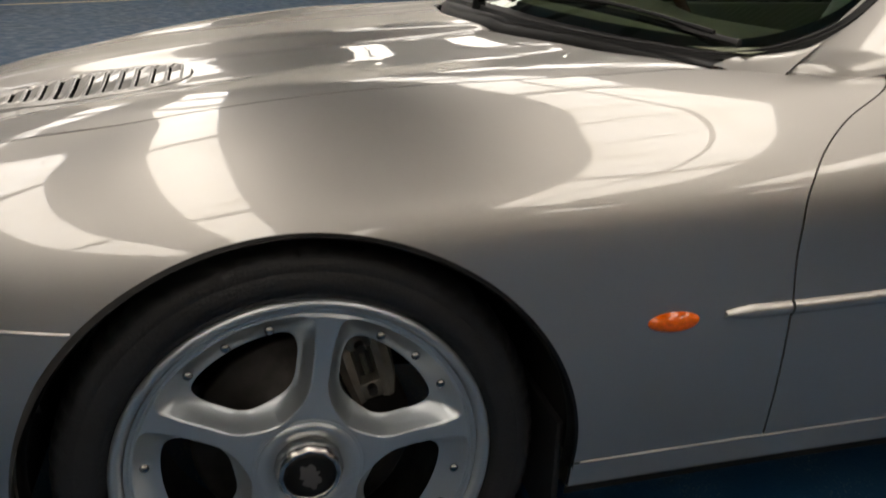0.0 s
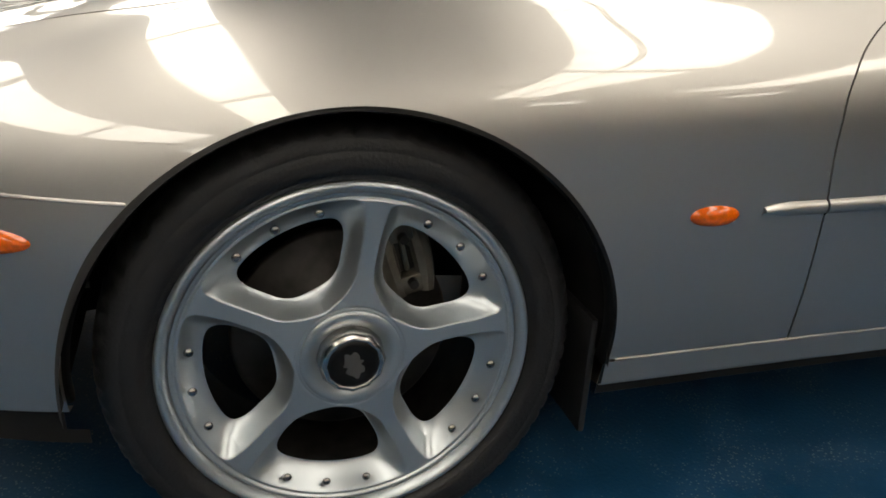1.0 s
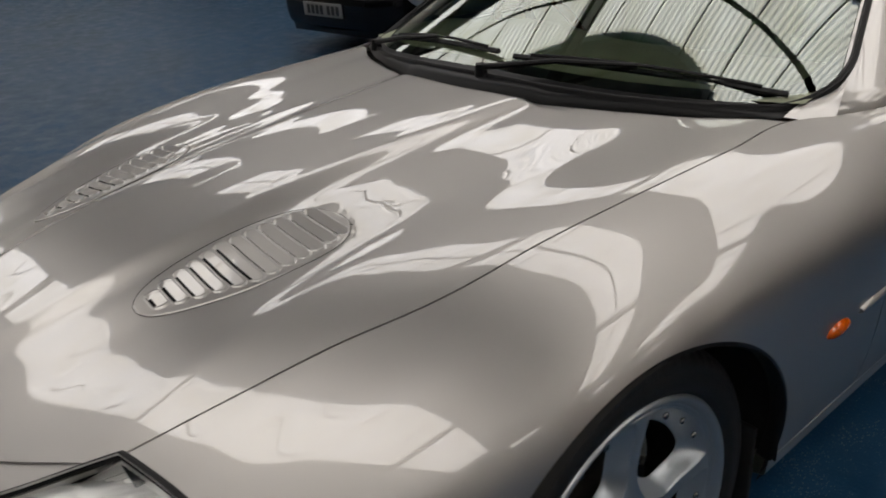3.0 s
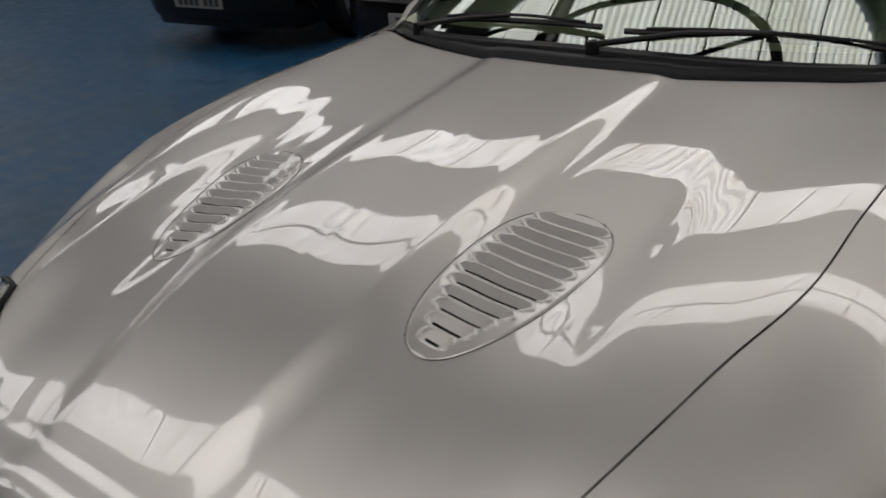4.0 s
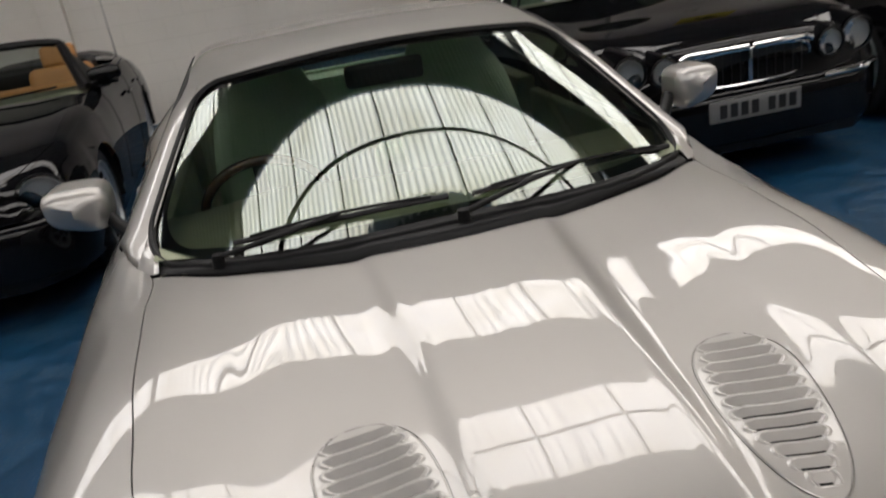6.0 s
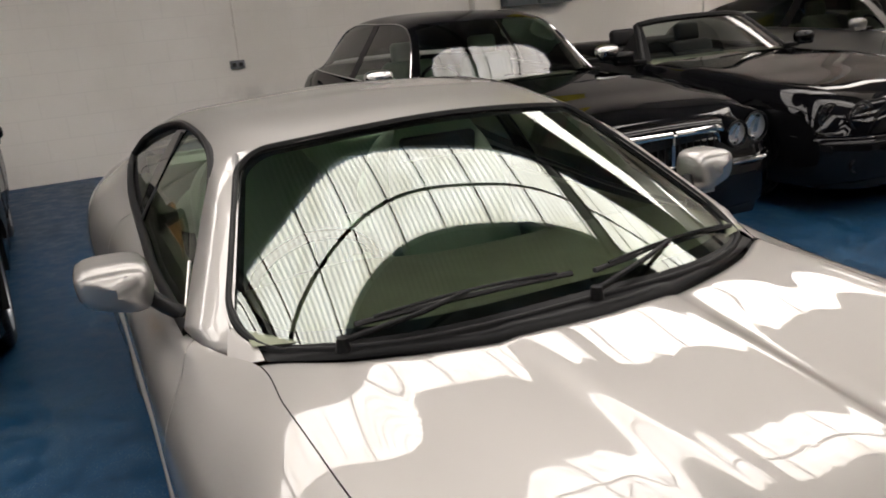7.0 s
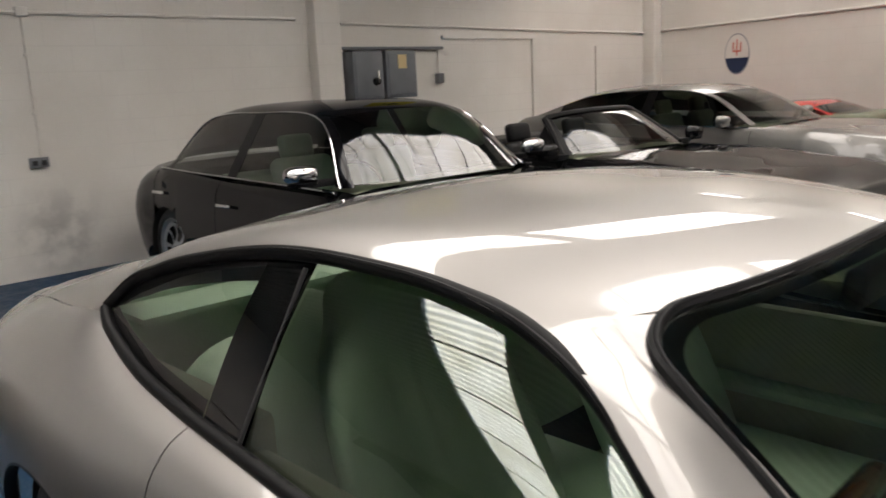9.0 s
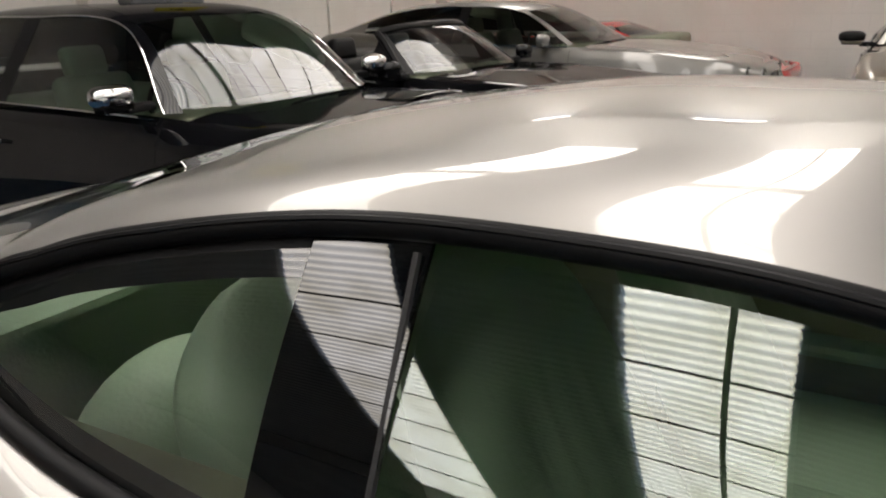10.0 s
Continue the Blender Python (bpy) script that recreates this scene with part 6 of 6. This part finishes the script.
        part("mirror_lower", boxed(min(sd * (W + mirror_out - 0.09), sd * (W + mirror_out + 0.085)), mirror[0] - 0.055, mirror[1] - 0.070, max(sd * (W + mirror_out - 0.09), sd * (W + mirror_out + 0.085)), mirror[0] + 0.022, mirror[1] - 0.020, 0.018), paint, mir)
        for a in axles:
            wm = Matrix.Translation((sd * (W - 0.06), a, 0.335)) @ (pose(0, 0, 0) if sd > 0 else pose(0, 0, 0, 0, 0, 180))
            wheel = put("wheel", SPOKES, car, "multi-spoke alloy wheel", wm)
            put("rim", MW[1], wheel)
            put("tyre", MW[2], wheel)
            put("brake_disc", MW[7], wheel)
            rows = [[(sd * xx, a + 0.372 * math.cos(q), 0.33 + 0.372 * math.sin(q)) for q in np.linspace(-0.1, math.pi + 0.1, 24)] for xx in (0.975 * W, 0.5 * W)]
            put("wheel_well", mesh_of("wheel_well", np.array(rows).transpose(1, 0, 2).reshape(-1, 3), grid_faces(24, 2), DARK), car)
    for ob in list(car.children):
        if ob.type == "MESH" and ob.data.materials[0] == DARKGLASS:
            face_out(ob.data, (0, 0.5 * (ys_ + yb), 0.6))
    # seats and dash
    sy = yh + min(0.0, yr - yh - 0.86)
    hz = min(1.06, zs[1] - 0.27)
    for sd in (1, -1):
        s = part("seat", cushion(sd * 0.37 - 0.25, sy + 0.05, 0.40, sd * 0.37 + 0.25, sy + 0.60, 0.58, 0.06), st_mat, car)
        part("backrest", cushion(-0.24, -0.07, 0, 0.24, 0.07, 0.58, 0.06), st_mat, s, "", Matrix.Translation((sd * 0.37, sy + 0.56, hz - 0.54)) @ pose(0, 0, 0, -18, 0, 0))
        part("headrest", cushion(-0.13, -0.05, 0, 0.13, 0.05, 0.17, 0.04), st_mat, s, "", Matrix.Translation((sd * 0.37, sy + 0.76, hz)) @ pose(0, 0, 0, -12, 0, 0))
    part("rear_bench", cushion(-0.62, yr - 0.45, 0.45, 0.62, yr, min(0.98, belt[0] - 0.02), 0.08), st_mat, car)
    part("dashboard", cushion(-0.80 * W, ys_ + 0.15, 0.62, 0.80 * W, yh - 0.02, 0.93, 0.06), DASH, car)
    part("wheel_rim", tube([(-0.37 + 0.18 * math.cos(a), yh + 0.03 + 0.08 * math.sin(a), 0.90 + 0.16 * math.sin(a)) for a in np.linspace(0, 2 * math.pi, 24, endpoint=False)], 0.014, 6, True), TRIM, car)
    part("wiper", tube([(-0.1, ys_ + 0.10, hood[1] + 0.035), (0.62 * W, ys_ + 0.24, belt[0] + 0.045)], 0.008, 6), TRIM, car)
    # nose: grille, lamps, bumper strips and plate
    if grille:
        gw, g0, g1, style = grille
        ring_pts = []
        for a in np.linspace(0, 2 * math.pi, 48, endpoint=False):
            c, s = math.cos(a), math.sin(a)
            q = 2.7 if style == "oval" else 4
            e = (abs(c) ** q + abs(s) ** q) ** (-1 / q)
            ring_pts.append((gw * c * e * (1 - (0.07 if style == "chrome" else 0.14) * max(0, -s)), -0.012 + 0.05 * (gw * c * e / gw) ** 2 * 0.6, (g0 + g1) / 2 + (g1 - g0) / 2 * s * e))
        gr = part("grille", tube(ring_pts, 0.0045 if style == "oval" else 0.008, 8, True), CHROME if style == "chrome" else BRIGHT, car, "radiator grille with chrome surround")
        back = bmesh.new()
        back.faces.new([back.verts.new((x * 0.97, yy + 0.012, (z - (g0 + g1) / 2) * 0.95 + (g0 + g1) / 2)) for x, yy, z in ring_pts])
        bmesh.ops.solidify(back, geom=back.faces[:], thickness=0.008)
        part("grille_backing", back, INK, gr, smooth=False)
        part("centre_bar", boxed(-0.012, -0.018, g0, 0.012, 0.0, g1, 0.004), CHROME if style == "chrome" else TRIM, gr)
        for i in range(-6, 7):
            if i and style == "chrome":
                part("grille_bar", boxed(i * gw / 7.2 - 0.0018, -0.008, g0 + 0.015, i * gw / 7.2 + 0.0018, 0.0, g1 - 0.015), INK, gr)
        if style == "chrome":
            # the thick top of the surround, in two halves that turn down at the ends
            for sd in (1, -1):
                cap = [(sd * gw * f, -0.016 + 0.03 * f * f, g1 + 0.010 - 0.9 * gw * max(0, f - 0.90) ** 1.4) for f in np.linspace(0.035, 1.03, 24)]
                part("grille_cap", tube(cap, 0.017, 8), CHROME, gr)
    for lx, ly, lz, r, ov in lamps:
        for sd in (1, -1):
            round_lamp(car, sd * lx, ly, lz, r, ov)
    for lx, ly, lz, r, ov in fogs:
        for sd in (1, -1):
            round_lamp(car, sd * lx, ly, lz, r, ov, "fog_lamp")
    # bumper wrapped round the nose
    span = np.linspace(0, 0.35, 40)
    half_w = np.array([float(smooth_keys(wide, q)) for q in span])

    def front_y(x):
        return float(np.interp(abs(x), half_w, span)) + 0.02 * (abs(x) / half_w[0]) ** 2 * (abs(x) < half_w[0]) + 0.02 * (abs(x) >= half_w[0])

    sect = [(0.06, 0.545), (0.0, 0.545), (-0.035, 0.530), (-0.052, 0.49), (-0.056, 0.42), (-0.052, 0.35), (-0.035, 0.28), (0.0, 0.24), (0.06, 0.215)]
    fx = np.linspace(-0.93 * W, 0.93 * W, 41)
    rows = np.array([[(x, front_y(x) + dy * (1 - 0.5 * (abs(x) / W) ** 6), z) for dy, z in sect] for x in fx])
    put("bumper", mesh_of("bumper", rows.reshape(-1, 3), grid_faces(41, len(sect), True), paint), car)
    for sd in (1, -1):
        bar = [(sd * f * W, front_y(f * W) - 0.050 * (1 - 0.5 * f ** 6), 0.530) for f in np.linspace(0.44, 0.92, 16)]
        if trim:
            part("bumper_strip", tube(bar, 0.013, 8), CHROME, car, "bright bumper strip")
    if fairings:
        for lx, ly, lz, r, ov in lamps:
            for sd in (1, -1):
                rows = []
                for f in np.linspace(0, 1, 18):
                    rr = r * 1.13 * (1 - 0.25 * f)
                    yy = ly + 0.005 + 0.62 * f
                    zc = lz + 0.10 * f - 0.05 * f * f
                    rows.append([(sd * (lx + 0.03 * f) + rr * math.cos(q), yy, zc + rr * math.sin(q)) for q in np.linspace(0, 2 * math.pi, 24, endpoint=False)])
                rows = np.array(rows)
                fs = [(i * 24 + j, i * 24 + (j + 1) % 24, (i + 1) * 24 + (j + 1) % 24, (i + 1) * 24 + j) for i in range(17) for j in range(24)]
                put("lamp_fairing", mesh_of("lamp_fairing", rows.reshape(-1, 3), fs, paint), car)
    plate = part("number_plate", boxed(-0.26, -0.066, plate_z - 0.055, 0.26, -0.052, plate_z + 0.055, 0.004), PLATE, car, "white number plate, greyed for shade")
    for i in range(7):
        x = -0.205 + i * 0.060 + (0.035 if i > 3 else 0)
        part("plate_bar", boxed(x, -0.0685, plate_z - 0.036, x + 0.040, -0.0655, plate_z + 0.036), INK, plate, smooth=False)
    return car


# black saloon beside the coupe
parked_car("saloon_car", "black four-door saloon with chrome grille and mirror caps", Matrix.Translation((2.08, 2.58, 0)) @ pose(0, 0, 0, 0, 0, -1.5), BLACKPAINT, 5.20, 0.925,
           (0.79, 0.955, 0.985), (0.945, 1.00), (1.65, 2.26, 3.10, 3.92, 4.40), (1.385, 1.450, 1.395), (0.93, 4.12), (2.02, 1.055),
           trim=CHROME, seat=SAGE, grille=(0.36, 0.56, 0.735, "chrome"), lamps=((0.47, -0.005, 0.690, 0.074, 1.0), (0.645, 0.030, 0.705, 0.090, 1.0)), plate_z=0.445, nose=0.72, fairings=True)
# black roadster with its hood folded
parked_car("roadster_car", "black two-seat convertible with its roof open", Matrix.Translation((4.14, 2.46, 0)) @ pose(0, 0, 0, 0, 0, -3), BLACKPAINT, 4.55, 0.91,
           (0.76, 0.94, 0.95), (0.93, 0.97), (1.79, 2.32, 2.60, 3.0, 3.35), (1.255, 1.265, 1.235), (0.90, 3.46), (2.05, 1.0),
           roof_mat=TRIM, trim=None, seat=TRIM, grille=(0.40, 0.52, 0.66, "oval"), lamps=((0.56, 0.06, 0.665, 0.088, 1.15), (0.72, 0.17, 0.675, 0.075, 1.1)),
           fogs=((0.60, 0.02, 0.36, 0.05, 1.3),), plate_z=0.42, chrome_line=False, open_top=True)
# grey coupe further along
parked_car("grand_tourer_car", "grey metallic two-door grand tourer with round lamps", Matrix.Translation((7.26, 2.66, 0)), GREYPAINT, 5.35, 0.955,
           (0.78, 0.965, 0.95), (0.955, 1.02), (1.58, 2.32, 3.05, 3.95, 4.95), (1.32, 1.40, 1.35), (0.95, 3.90), (2.05, 1.03),
           seat=DASH, grille=(0.36, 0.48, 0.70, "dark"), lamps=((0.50, 0.05, 0.67, 0.08, 1.0), (0.70, 0.16, 0.68, 0.095, 1.0)), plate_z=0.40)
# red sports car by the east wall
parked_car("sports_car", "bright red low sports car by the wall", Matrix.Translation((9.45, 2.75, 0)), REDPAINT, 4.40, 0.90,
           (0.56, 0.78, 0.86), (0.78, 0.86), (1.25, 2.05, 2.40, 2.85, 3.7), (1.06, 1.10, 1.06), (0.90, 3.40), (1.75, 0.87),
           seat=DASH, lamps=((0.62, 0.14, 0.50, 0.07, 1.2),), plate_z=0.36, chrome_line=False)
# bronze car across the aisle
parked_car("estate_car", "bronze grey saloon with black mirrors facing the coupe", Matrix.Translation((5.25, 1.08, 0)) @ pose(0, 0, 0, 0, 0, -90), GOLDPAINT, 4.60, 0.89,
           (0.78, 0.97, 0.96), (0.95, 0.99), (1.45, 2.20, 2.85, 3.55, 4.2), (1.36, 1.42, 1.37), (0.90, 3.60), (1.82, 1.02),
           trim=TRIM, grille=(0.40, 0.50, 0.66, "dark"), lamps=((0.64, 0.10, 0.66, 0.085, 1.3),), plate_z=0.42, chrome_line=False)
# two dark cars on the other side of the coupe
open_car = parked_car("open_car", "black convertible with tan leather seats and oval grille", Matrix.Translation((-2.17, 2.75, 0)) @ pose(0, 0, 0, 0, 0, 2), BLACKPAINT, 4.60, 0.835,
           (0.74, 0.93, 0.97), (0.93, 0.98), (1.46, 2.10, 2.45, 2.90, 3.25), (1.26, 1.28, 1.25), (0.88, 3.45), (1.80, 1.0),
           roof_mat=TRIM, trim=None, seat=TAN, grille=(0.43, 0.475, 0.635, "oval"), lamps=((0.64, 0.08, 0.66, 0.085, 1.35),), plate_z=0.38, chrome_line=False, open_top=True, mirror_out=-0.02)
parked_car("hatchback_car", "black saloon with silver multi-spoke wheels on blue floor", Matrix.Translation((-4.38, 2.84, 0)) @ pose(0, 0, 0, 0, 0, 3), BLACKPAINT, 4.70, 0.90,
           (0.76, 0.95, 0.93), (0.94, 0.97), (1.45, 2.20, 2.90, 3.60, 4.2), (1.36, 1.42, 1.37), (0.90, 3.65), (1.85, 1.02),
           grille=(0.38, 0.48, 0.66, "dark"), lamps=((0.62, 0.10, 0.66, 0.085, 1.35),), plate_z=0.40, chrome_line=False)
part("aerial", tube([(0.64, 3.86, 0.88), (0.64, 3.86, 1.06), (0.63, 3.90, 1.50)], lambda f: 0.007 - 0.005 * f, 6), TRIM, open_car, "thin black aerial")
